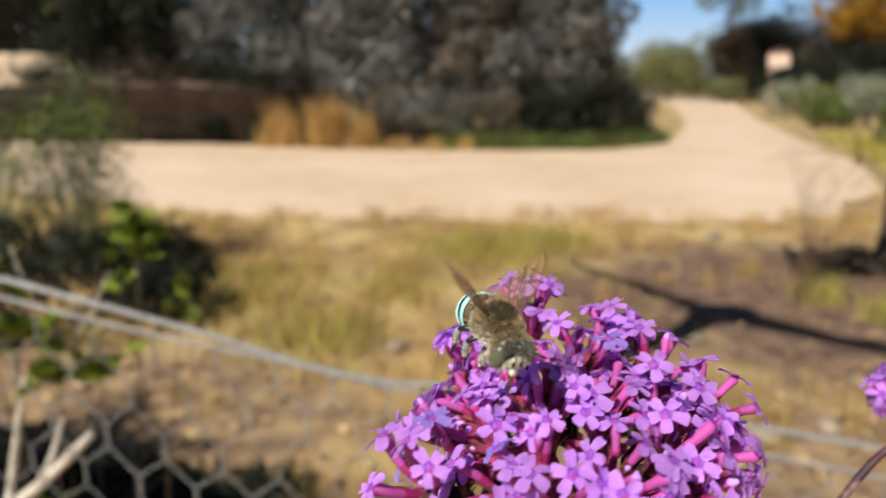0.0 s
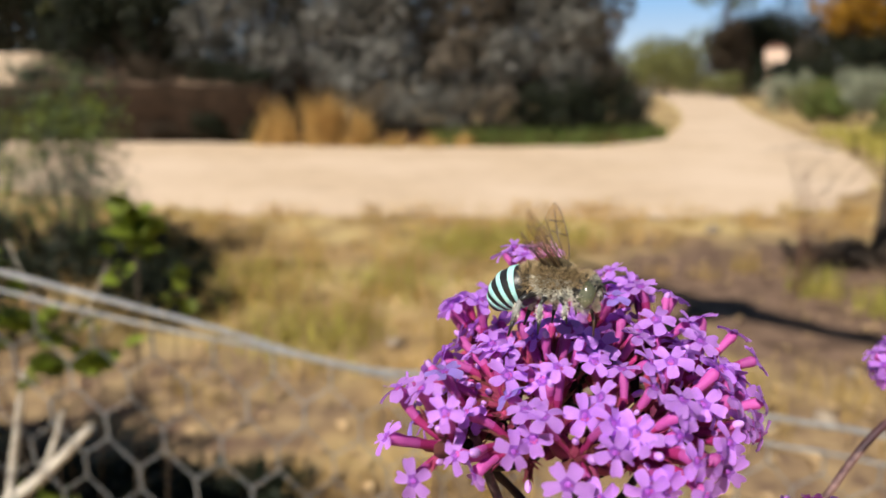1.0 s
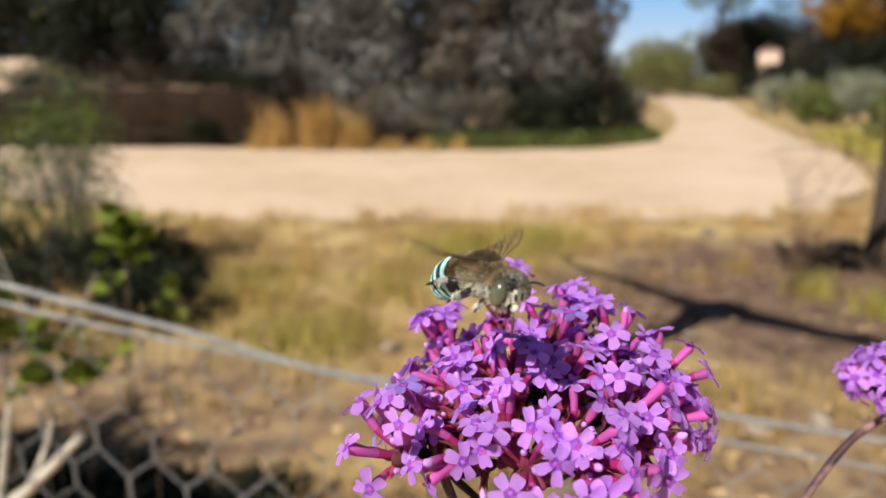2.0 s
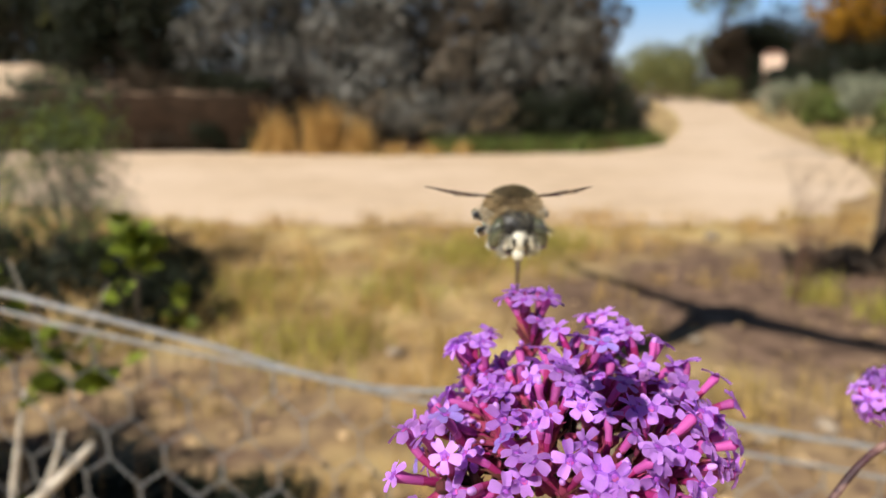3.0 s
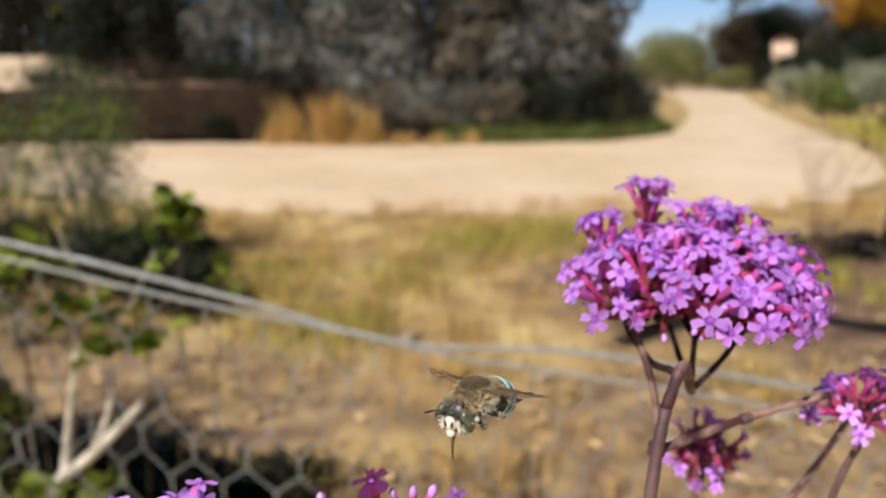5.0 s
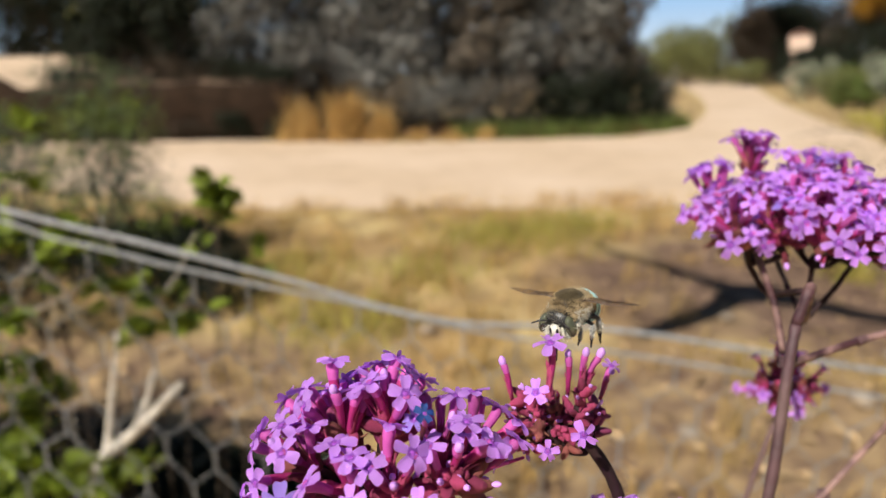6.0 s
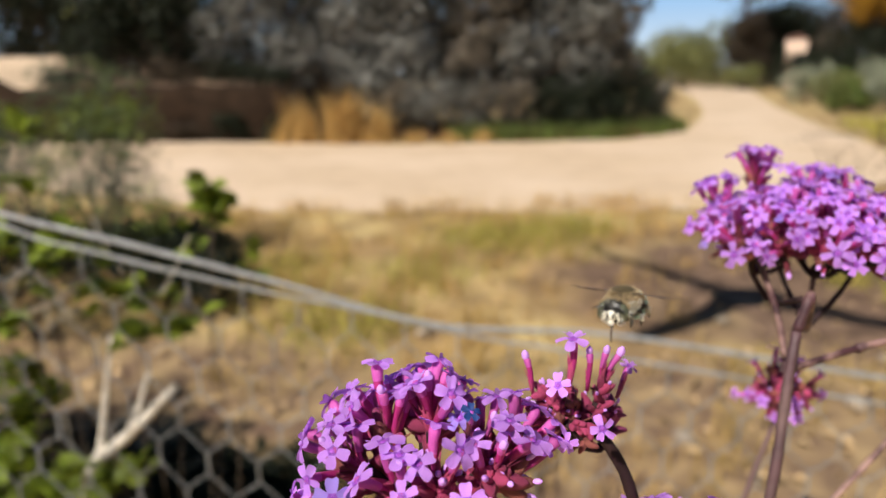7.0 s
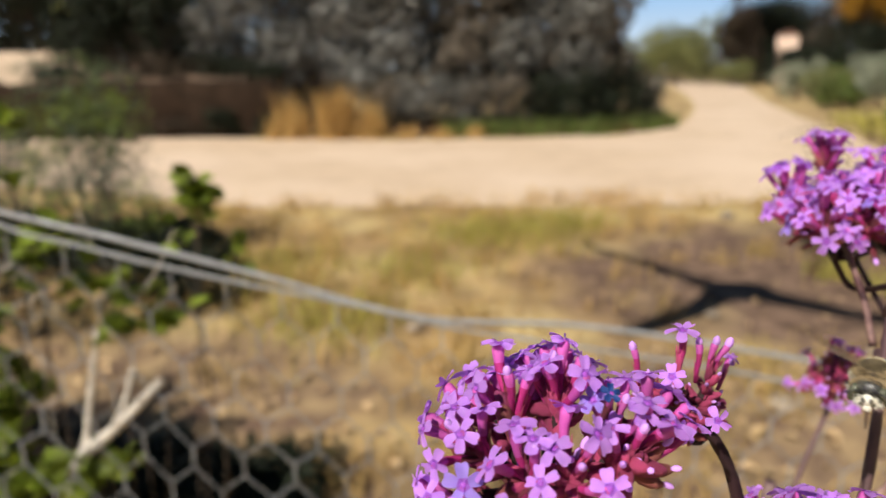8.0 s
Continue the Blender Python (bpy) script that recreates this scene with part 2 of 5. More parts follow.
def tube(bm, points, radii, sides=8):
    points = [Vector(p) for p in points]
    rings = []
    side = None
    for i, p in enumerate(points):
        d = (points[min(i + 1, len(points) - 1)] - points[max(i - 1, 0)]).normalized()
        if side is None:
            side = d.orthogonal().normalized()
        side = (side - d * side.dot(d)).normalized()
        up = d.cross(side)
        r = radii[i] if isinstance(radii, (list, tuple)) else radii
        rings.append([bm.verts.new(p + r * (math.cos(a) * side + math.sin(a) * up))
                      for a in (2 * math.pi * k / sides for k in range(sides))])
    for a, b in zip(rings, rings[1:]):
        for k in range(sides):
            bm.faces.new((a[k], a[(k + 1) % sides], b[(k + 1) % sides], b[k]))
    bm.faces.new(rings[0][::-1])
    bm.faces.new(rings[-1])


def ball(bm, centre, radii, turn=None, u=16, v=10):
    m = Matrix.Translation(centre) @ (turn or Matrix()) @ Matrix.Diagonal((*radii, 1))
    bmesh.ops.create_uvsphere(bm, u_segments=u, v_segments=v, radius=1.0, matrix=m)


def curve_points(points, steps=5):
    """Catmull-Rom through the points."""
    p = [Vector(q) for q in points]
    p = [p[0] * 2 - p[1], *p, p[-1] * 2 - p[-2]]
    out = []
    for i in range(1, len(p) - 2):
        for k in range(steps):
            t = k / steps
            a, b, c, d = p[i - 1:i + 3]
            out.append(0.5 * (2 * b + (c - a) * t + (2 * a - 5 * b + 4 * c - d) * t * t + (3 * b - a - 3 * c + d) * t ** 3))
    out.append(p[-2])
    return out


def facing(direction, spin=0.0):
    return Vector(direction).to_track_quat("Z", "Y").to_matrix().to_4x4() @ Matrix.Rotation(spin, 4, "Z")


# ---- ground and path ----
def ground():
    def steps(lo, hi, n):
        s = np.linspace(-1, 1, n)
        s = np.sign(s) * np.abs(s) ** 2.6
        return np.where(s < 0, -s * lo, s * hi)
    xs, ys = steps(-600, 600, 161), steps(-300, 1500, 161)
    verts = []
    for y in ys:
        for x in xs:
            z = 0.012 * noise.noise(Vector((x * 1.3, y * 1.3, 0))) if abs(x) < 40 and abs(y) < 60 else 0
            verts.append((x, y + 3, z - 0.008))
    n = len(xs)
    faces = [(j * n + i, j * n + i + 1, j * n + n + i + 1, j * n + n + i) for j in range(len(ys) - 1) for i in range(n - 1)]
    ob = raw("ground", verts, faces, GROUND, None, "dry straw-coloured soil with a bare brown patch", True)
    tagged(ob, category="ground", kind="structure")


def path():
    far = [(-16, 11.4), (-9, 12.0), (-5.9, 12.0), (-3.83, 11.7), (-0.78, 10.8), (1.0, 10.85), (1.9, 10.95), (2.95, 11.35), (4.0, 12.6), (5.1, 15.0), (7.1, 20.6), (9.9, 30), (13.6, 44), (17, 56)]
    near = [(-16, 7.0), (-9, 6.9), (-4.35, 6.5), (-2.4, 5.75), (-1.8, 5.45), (-0.4, 5.3), (0.93, 5.2), (2.8, 5.45), (3.5, 6.0), (4.3, 6.85), (5.2, 8.4), (6.1, 10.8), (7.3, 14.6), (10.4, 23.7), (18, 44), (22, 56)]
    a = curve_points([(x, y, 0) for x, y in far], 12)
    b = curve_points([(x, y, 0) for x, y in near], 10)
    steps = 110

    def sample(line, k):
        f = k / steps * (len(line) - 1)
        i = min(int(f), len(line) - 2)
        return line[i].lerp(line[i + 1], f - i)
    verts, faces, across = [], [], 10
    for k in range(steps + 1):
        p, q = sample(a, k), sample(b, k)
        d = (q - p).normalized()
        p = p - d * 0.28 * noise.noise(Vector((p.x * 1.7, p.y * 1.7, 3)))
        q = q + d * 0.22 * noise.noise(Vector((q.x * 2.3, q.y * 2.3, 9)))
        for j in range(across + 1):
            s = p.lerp(q, j / across)
            edge = 0.0 if j in (0, across) else 0.014
            verts.append((s.x, s.y, 0.012 + edge + (0.01 * noise.noise(s * 0.9) if edge else -0.012)))
    for k in range(steps):
        for j in range(across):
            i = k * (across + 1) + j
            faces.append((i, i + 1, i + across + 2, i + across + 1))
    ob = raw("path", verts, faces, SAND, None, "wide pale sandy track bending away between bushes", True)
    tagged(ob, category="path", kind="structure")


def blades(name, mat, spots, label, category):
    """Grass blades as thin folded strips; spots: (x, y, height, width, lean)."""
    verts, faces = [], []
    for x, y, h, w, lean in spots:
        a = random.uniform(0, 6.283)
        dx, dy = math.cos(a), math.sin(a)
        b = random.uniform(0, 6.283)
        lx, ly = lean * h * math.cos(b), lean * h * math.sin(b)
        i = len(verts)
        verts += [(x - dx * w, y - dy * w, -0.01), (x + dx * w, y + dy * w, -0.01),
                  (x + lx * 0.35 + dx * w * 0.7, y + ly * 0.35 + dy * w * 0.7, h * 0.6),
                  (x + lx * 0.35 - dx * w * 0.7, y + ly * 0.35 - dy * w * 0.7, h * 0.6),
                  (x + lx, y + ly, h)]
        faces += [(i, i + 1, i + 2, i + 3), (i + 3, i + 2, i + 4)]
    return tagged(raw(name, verts, faces, mat), label, category, "", "stuff")


def meadow():
    spots = []
    for _ in range(900):
        x, y = random.uniform(-3.6, 4.2), random.uniform(1.3, 5.5)
        bare = ((x - 2.3) / 1.75) ** 2 + ((y - 3.3) / 1.25) ** 2 < 1 or ((x + 1.15) / 0.85) ** 2 + ((y - 2.0) / 0.6) ** 2 < 1
        if bare and random.random() < 0.82:
            continue
        h = random.uniform(0.06, 0.17)
        for _ in range(random.randint(10, 26)):
            spots.append((x + random.gauss(0, 0.05), y + random.gauss(0, 0.05), h * random.uniform(0.5, 1.2), random.uniform(0.0015, 0.004), random.uniform(0.1, 0.9)))
    blades("dry_grass", STRAW, spots, "sparse dry straw-coloured grass on bare soil", "grass")
    spots = []
    for x, y, s in ((-2.86, 11.15, 0.6), (-2.68, 11.25, 0.9), (-2.52, 11.1, 0.75), (-2.05, 11.15, 0.95), (-1.92, 11.05, 1.05), (-1.76, 11.2, 0.9), (-1.4, 11.1, 0.75), (-1.3, 11.2, 0.6), (-0.75, 10.95, 0.32), (-0.2, 11.0, 0.28), (0.35, 11.05, 0.3)):
        for _ in range(int(300 * s)):
            dx, dy = random.gauss(0, 0.105), random.gauss(0, 0.1)
            h = s * random.uniform(0.25, 1.05) * math.exp(-(dx / 0.3) ** 2)
            spots.append((x + dx, y + dy, max(h, 0.05), random.uniform(0.004, 0.009), random.uniform(0.1, 0.55)))
    blades("golden_grass", STRAW_GOLD, spots, "tall golden tufts of dry grass at the path's edge", "grass")
    spots = []
    for _ in range(2600):
        x = random.uniform(-0.2, 4.0)
        y = 11.1 + 0.75 * max(0, x - 2.4) + random.uniform(0, 0.9)
        spots.append((x, y, random.uniform(0.1, 0.34), random.uniform(0.006, 0.014), random.uniform(0.2, 0.8)))
    blades("green_grass", LEAF_GREEN, spots, "low green weeds below the grey bushes", "grass")


def weeds():
    spots = []
    for cx, cy, rx, ry, n in ((0.25, 4.2, 0.45, 0.35, 900), (0.75, 4.5, 0.3, 0.2, 350), (-0.55, 2.7, 0.3, 0.3, 420), (-1.0, 3.4, 0.35, 0.4, 420), (-0.25, 3.4, 0.3, 0.25, 260), (1.9, 3.3, 0.12, 0.12, 160), (2.05, 3.0, 0.1, 0.1, 120)):
        for _ in range(n):
            spots.append((cx + random.gauss(0, rx * 0.6), cy + random.gauss(0, ry * 0.6), random.uniform(0.05, 0.17), random.uniform(0.0018, 0.004), random.uniform(0.2, 0.9)))
    blades("green_weeds", WEED, spots, "patches of yellow-green weeds in dry grass", "grass")


def sky_backdrop():
    """The pale blue sky low down beyond the track."""
    m = bpy.data.materials.new("far_sky")
    m.use_nodes = True
    n, l = m.node_tree.nodes, m.node_tree.links
    n.remove(n["Principled BSDF"])
    glow, where, split, ramp = n.new("ShaderNodeEmission"), n.new("ShaderNodeTexCoord"), n.new("ShaderNodeSeparateXYZ"), n.new("ShaderNodeValToRGB")
    l.new(where.outputs["Generated"], split.inputs[0])
    l.new(split.outputs["Z"], ramp.inputs[0])
    ramp.color_ramp.elements[0].position, ramp.color_ramp.elements[1].position = 0.015, 0.4
    ramp.color_ramp.elements[0].color, ramp.color_ramp.elements[1].color = (0.72, 0.78, 0.80, 1), (0.28, 0.54, 0.88, 1)
    l.new(ramp.outputs[0], glow.inputs["Color"])
    l.new(glow.outputs[0], n["Material Output"].inputs["Surface"])
    verts, faces = [], []
    for k in range(41):
        a = radians(-75 + 150 * k / 40)
        for z in (-2, 260):
            verts.append((900 * math.sin(a), 900 * math.cos(a), z))
    for k in range(40):
        faces.append((2 * k, 2 * k + 1, 2 * k + 3, 2 * k + 2))
    tagged(raw("backdrop", verts, faces, m, None, "pale blue clear sky above the horizon", True), category="sky", kind="structure")


def litter():
    verts, faces = [], []
    for _ in range(4200):
        x, y = random.uniform(-3.0, 3.0), random.uniform(11.3, 14.6)
        s, a = random.uniform(0.04, 0.10), random.uniform(0, 6.283)
        c, d = math.cos(a) * s, math.sin(a) * s
        z = random.uniform(0.01, 0.10)
        i = len(verts)
        verts += [(x - c, y - d, z), (x + d * 0.4, y - c * 0.4, z + 0.03), (x + c, y + d, z + 0.02), (x - d * 0.4, y + c * 0.4, z + 0.05)]
        faces.append((i, i + 1, i + 2, i + 3))
    tagged(raw("leaf_litter", verts, faces, LITTER), "reddish brown fallen leaves below the bushes", "leaf litter", "", "stuff")


def fallen_leaves():
    """Curled pale leaves and chips on the soil beyond the netting."""
    verts, faces = [], []
    for _ in range(520):
        y = random.uniform(1.45, 4.2)
        x = random.uniform(-0.75 * y, 0.75 * y)
        s, a = random.uniform(0.012, 0.035), random.uniform(0, 6.283)
        c, d = math.cos(a) * s, math.sin(a) * s
        z = random.uniform(0.004, 0.02)
        i = len(verts)
        verts += [(x - c, y - d, z), (x + d * 0.5, y - c * 0.5, z + 0.012), (x + c, y + d, z + 0.004), (x - d * 0.5, y + c * 0.5, z + 0.014), (x, y, z)]
        faces += [(i, i + 1, i + 4), (i + 1, i + 2, i + 4), (i + 2, i + 3, i + 4), (i + 3, i, i + 4)]
    for _ in range(40):
        x, y, s, a = random.uniform(0.55, 1.35), random.uniform(1.5, 2.25), random.uniform(0.012, 0.032), random.uniform(0, 6.283)
        c, d = math.cos(a) * s, math.sin(a) * s
        i = len(verts)
        verts += [(x - c, y - d, 0.01), (x + d * 0.5, y - c * 0.5, 0.026), (x + c, y + d, 0.016), (x - d * 0.5, y + c * 0.5, 0.03), (x, y, 0.012)]
        faces += [(i, i + 1, i + 4), (i + 1, i + 2, i + 4), (i + 2, i + 3, i + 4), (i + 3, i, i + 4)]
    tagged(raw("fallen_leaves", verts, faces, PALE_LEAF), "pale curled fallen leaves on dry soil", "leaf litter", "", "stuff")


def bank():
    """The dark cut bank behind the path, shade put into its face colour, with a sandy top that rises behind it."""
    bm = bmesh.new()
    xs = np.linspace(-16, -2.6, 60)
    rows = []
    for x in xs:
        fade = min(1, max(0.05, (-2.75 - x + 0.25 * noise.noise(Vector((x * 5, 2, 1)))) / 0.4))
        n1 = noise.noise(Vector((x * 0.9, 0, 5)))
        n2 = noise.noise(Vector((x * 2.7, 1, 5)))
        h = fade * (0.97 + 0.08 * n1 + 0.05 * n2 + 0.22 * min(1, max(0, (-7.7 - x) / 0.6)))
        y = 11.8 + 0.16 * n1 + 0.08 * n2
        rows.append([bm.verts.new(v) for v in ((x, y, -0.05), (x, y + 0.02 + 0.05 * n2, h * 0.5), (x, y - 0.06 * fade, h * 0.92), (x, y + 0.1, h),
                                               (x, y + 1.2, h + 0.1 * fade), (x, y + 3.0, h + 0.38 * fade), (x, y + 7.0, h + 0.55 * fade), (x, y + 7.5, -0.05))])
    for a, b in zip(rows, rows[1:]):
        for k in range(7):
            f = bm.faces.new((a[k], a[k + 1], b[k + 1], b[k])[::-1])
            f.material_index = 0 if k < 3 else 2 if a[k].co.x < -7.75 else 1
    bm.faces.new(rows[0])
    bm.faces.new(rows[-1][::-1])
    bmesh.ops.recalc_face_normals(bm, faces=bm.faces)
    ob = part("earth_bank", bm, [BANK_SOIL_SHADED, BANK_TOP, SAND])
    tagged(ob, "dark earth bank with shade in its face colour and a pale sandy top beside the path", "earth bank", "", "structure")


# ---- bushes and trees ----
def leaf_cloud(lobes, count, size, seed):
    """Leaves as folded diamonds over the shells of several lobes; lobes: (x, y, z, rx, ry, rz)."""
    rng = np.random.default_rng(seed)
    verts, faces = [], []
    weight = np.array([l[3] * l[4] + l[4] * l[5] + l[3] * l[5] for l in lobes])
    pick = rng.choice(len(lobes), count, p=weight / weight.sum())
    d = rng.normal(size=(count, 3))
    d /= np.linalg.norm(d, axis=1)[:, None]
    shell = rng.uniform(0.25, 1.0, count) ** 0.45
    axes = rng.normal(size=(count, 3))
    axes /= np.linalg.norm(axes, axis=1)[:, None]
    s = size * rng.uniform(0.5, 1.4, count)
    for k in range(count):
        l = lobes[pick[k]]
        c = np.array(l[:3]) + d[k] * np.array(l[3:]) * shell[k] * (1 + 0.16 * noise.noise(Vector(d[k] * 3.1) + Vector(l[:3])))
        if c[2] < 0.02:
            continue
        a = axes[k]
        b = np.cross(a, d[k])
        b /= np.linalg.norm(b) + 1e-6
        n = np.cross(a, b)
        i = len(verts)
        verts += [tuple(c - a * s[k]), tuple(c + b * s[k] * 0.42 + n * s[k] * 0.1), tuple(c + a * s[k]), tuple(c - b * s[k] * 0.42 + n * s[k] * 0.1)]
        faces += [(i, i + 1, i + 2), (i, i + 2, i + 3)]
    return verts, faces


def bush(name, x, y, width, height, mat, count, size, label, category="bush", seed=1, z=0.0, trunk=0.0, group=""):
    """A shrub or tree: forked limbs and an uneven crown of leaves."""
    rng = random.Random(seed)
    thing = root(name, pose(x, y, z), label, category, group)
    bm = bmesh.new()
    foot = 0.012 if trunk > 1 else 0.04
    base = max(trunk, 0.12 * height)
    lobes = []
    n = rng.randint(9, 12)
    for k in range(n):
        a = 6.283 * k / n + rng.uniform(-0.4, 0.4)
        r = width * 0.5 * rng.uniform(0.35, 0.8)
        h = base + (height - base) * (0.16 + 0.7 * ((k * 0.618) % 1))
        c = Vector((r * math.cos(a), r * math.sin(a) * 0.8, h))
        s = width * rng.uniform(0.17, 0.28)
        lobes.append((*c, s, s, min(s, (height - base) * 0.34) * rng.uniform(0.8, 1.1)))
        mid = Vector((c.x * 0.4, c.y * 0.4, base * 0.6 + c.z * 0.3)) if trunk < 1 else Vector((c.x * 0.06, c.y * 0.06, base * 0.9)) + Vector((rng.uniform(-1, 1), rng.uniform(-1, 1), 0)) * width * foot * 0.75
        t = (0.0055 if trunk > 4 else 0.011) * height
        tube(bm, curve_points([(rng.uniform(-foot, foot) * width, rng.uniform(-foot, foot) * width, -0.05), mid, c], 4),
             [t * (1 - 0.09 * i) for i in range(9)], 6)
    lobes.append((0, 0, base + (height - base) * 0.72, width * 0.24, width * 0.22, (height - base) * 0.3))
    if trunk > 1:
        part("trunk", bm, BARK, thing)
    else:
        tagged(part("brushwood", bm, BARK, thing), kind="stuff")
    verts, faces = leaf_cloud(lobes, count, size, seed)
    raw("crown", verts, faces, mat, thing)
    return thing


def far_planting():
    grey, dark = "dense grey-green coastal bush behind the sandy path", "dark shaded bush behind the sandy path"
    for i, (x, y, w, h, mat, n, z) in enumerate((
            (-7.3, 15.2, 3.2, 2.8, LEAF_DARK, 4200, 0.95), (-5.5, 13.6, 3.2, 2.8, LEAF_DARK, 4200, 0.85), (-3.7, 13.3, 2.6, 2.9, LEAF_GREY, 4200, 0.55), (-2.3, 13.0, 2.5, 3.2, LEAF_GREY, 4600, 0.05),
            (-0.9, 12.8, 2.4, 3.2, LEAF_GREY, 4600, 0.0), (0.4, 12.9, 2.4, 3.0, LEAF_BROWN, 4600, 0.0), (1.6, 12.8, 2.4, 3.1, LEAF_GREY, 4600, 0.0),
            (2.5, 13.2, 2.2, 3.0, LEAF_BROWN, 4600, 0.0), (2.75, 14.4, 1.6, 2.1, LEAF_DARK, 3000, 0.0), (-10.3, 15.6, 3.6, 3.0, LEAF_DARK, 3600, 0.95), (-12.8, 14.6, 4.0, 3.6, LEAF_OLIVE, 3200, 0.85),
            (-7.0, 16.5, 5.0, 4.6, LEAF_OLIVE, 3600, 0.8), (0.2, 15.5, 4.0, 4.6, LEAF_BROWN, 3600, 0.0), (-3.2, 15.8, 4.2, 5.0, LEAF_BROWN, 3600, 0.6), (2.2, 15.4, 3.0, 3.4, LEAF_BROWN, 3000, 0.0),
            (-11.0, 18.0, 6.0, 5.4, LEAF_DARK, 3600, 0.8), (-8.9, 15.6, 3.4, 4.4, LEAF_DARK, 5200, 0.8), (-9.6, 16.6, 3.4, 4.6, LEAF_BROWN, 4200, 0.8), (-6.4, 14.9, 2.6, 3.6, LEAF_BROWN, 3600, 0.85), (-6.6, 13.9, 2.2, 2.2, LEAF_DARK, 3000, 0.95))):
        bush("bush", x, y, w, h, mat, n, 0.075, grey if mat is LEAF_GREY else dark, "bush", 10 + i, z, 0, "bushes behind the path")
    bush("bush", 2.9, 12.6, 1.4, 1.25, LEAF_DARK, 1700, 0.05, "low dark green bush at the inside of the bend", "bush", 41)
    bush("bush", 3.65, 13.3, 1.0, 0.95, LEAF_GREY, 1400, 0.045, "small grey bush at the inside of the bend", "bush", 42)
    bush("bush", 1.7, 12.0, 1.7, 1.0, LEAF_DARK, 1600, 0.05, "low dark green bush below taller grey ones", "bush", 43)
    # three low bushes added to fill the dark gaps under the taller ones
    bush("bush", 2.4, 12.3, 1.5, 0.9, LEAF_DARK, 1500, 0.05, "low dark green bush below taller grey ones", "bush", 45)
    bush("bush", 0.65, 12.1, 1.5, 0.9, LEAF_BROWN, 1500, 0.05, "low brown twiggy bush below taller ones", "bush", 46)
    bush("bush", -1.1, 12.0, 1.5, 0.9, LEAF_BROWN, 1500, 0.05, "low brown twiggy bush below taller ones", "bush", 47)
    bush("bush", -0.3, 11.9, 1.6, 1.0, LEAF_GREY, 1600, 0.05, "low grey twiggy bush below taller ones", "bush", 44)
    bush("tree", 14.6, 46.0, 7.0, 3.7, LEAF_OLIVE, 4600, 0.14, "rounded olive-green tree at the end of the track", "tree", 51)
    bush("tree", 19.0, 62.0, 7.0, 3.0, LEAF_OLIVE, 2600, 0.2, "pale olive tree far down the track", "tree", 52)
    bush("tree", 22.0, 49.0, 10.0, 5.6, LEAF_DARK, 6500, 0.15, "dark spreading tree beside the track", "tree", 53, 0, 0.6)
    bush("tree", 23.4, 52.0, 7.0, 5.4, LEAF_UMBER, 5200, 0.14, "dark brown tree behind a house", "tree", 58)
    bush("bush", 17.0, 42.0, 3.2, 4.5, LEAF_UMBER, 4200, 0.11, "dark brown bush beside the track's end", "bush", 155)
    bush("tree", 24.3, 42.5, 6.0, 5.2, LEAF_UMBER, 5600, 0.12, "dark brown tree beside a house", "tree", 156)
    bush("tree", 17.6, 27.6, 3.6, 5.0, LEAF_UMBER, 4200, 0.1, "dark brown tree beside a golden one", "tree", 157)
    bush("bush", 18.6, 38.5, 4.4, 2.0, LEAF_DARK, 2600, 0.1, "dark rounded bush before a house", "bush", 59)
    bush("bush", 20.9, 40.6, 4.0, 1.95, LEAF_DARK, 2600, 0.1, "dark rounded bush before a house", "bush", 60)
    bush("bush", 18.7, 43.4, 2.3, 2.9, LEAF_DARK, 2200, 0.1, "dark rounded bush beside a house", "bush", 151)
    bush("bush", 22.2, 43.2, 2.2, 3.6, LEAF_BROWN, 2400, 0.1, "tall dark bush beside a house", "bush", 152)
    bush("bush", 15.9, 40.0, 2.6, 1.3, LEAF_OLIVE, 1500, 0.09, "low olive bush at the end of the track", "bush", 154)
    bush("tree", 21.6, 47.6, 6.0, 5.4, LEAF_DARK, 5000, 0.12, "dark dense tree behind a house", "tree", 153)
    bush("tree", 17.4, 44.1, 4.2, 9.5, LEAF_OLIVE, 1500, 0.18, "tall thin tree with a bare trunk", "tree", 54, 0, 5.2)
    bush("tree", 15.5, 27.0, 3.4, 5.2, LEAF_GOLD, 2800, 0.11, "tree with orange-gold foliage", "tree", 55, 0, 2.7)
    bush("tree", 18.3, 30.0, 6.0, 4.1, LEAF_DARK, 4600, 0.12, "dark bushy tree beside the track", "tree", 56)
    bush("tree", 14.8, 24.5, 3.0, 2.6, LEAF_DARK, 3000, 0.09, "dark bushy tree beside the track", "tree", 57)
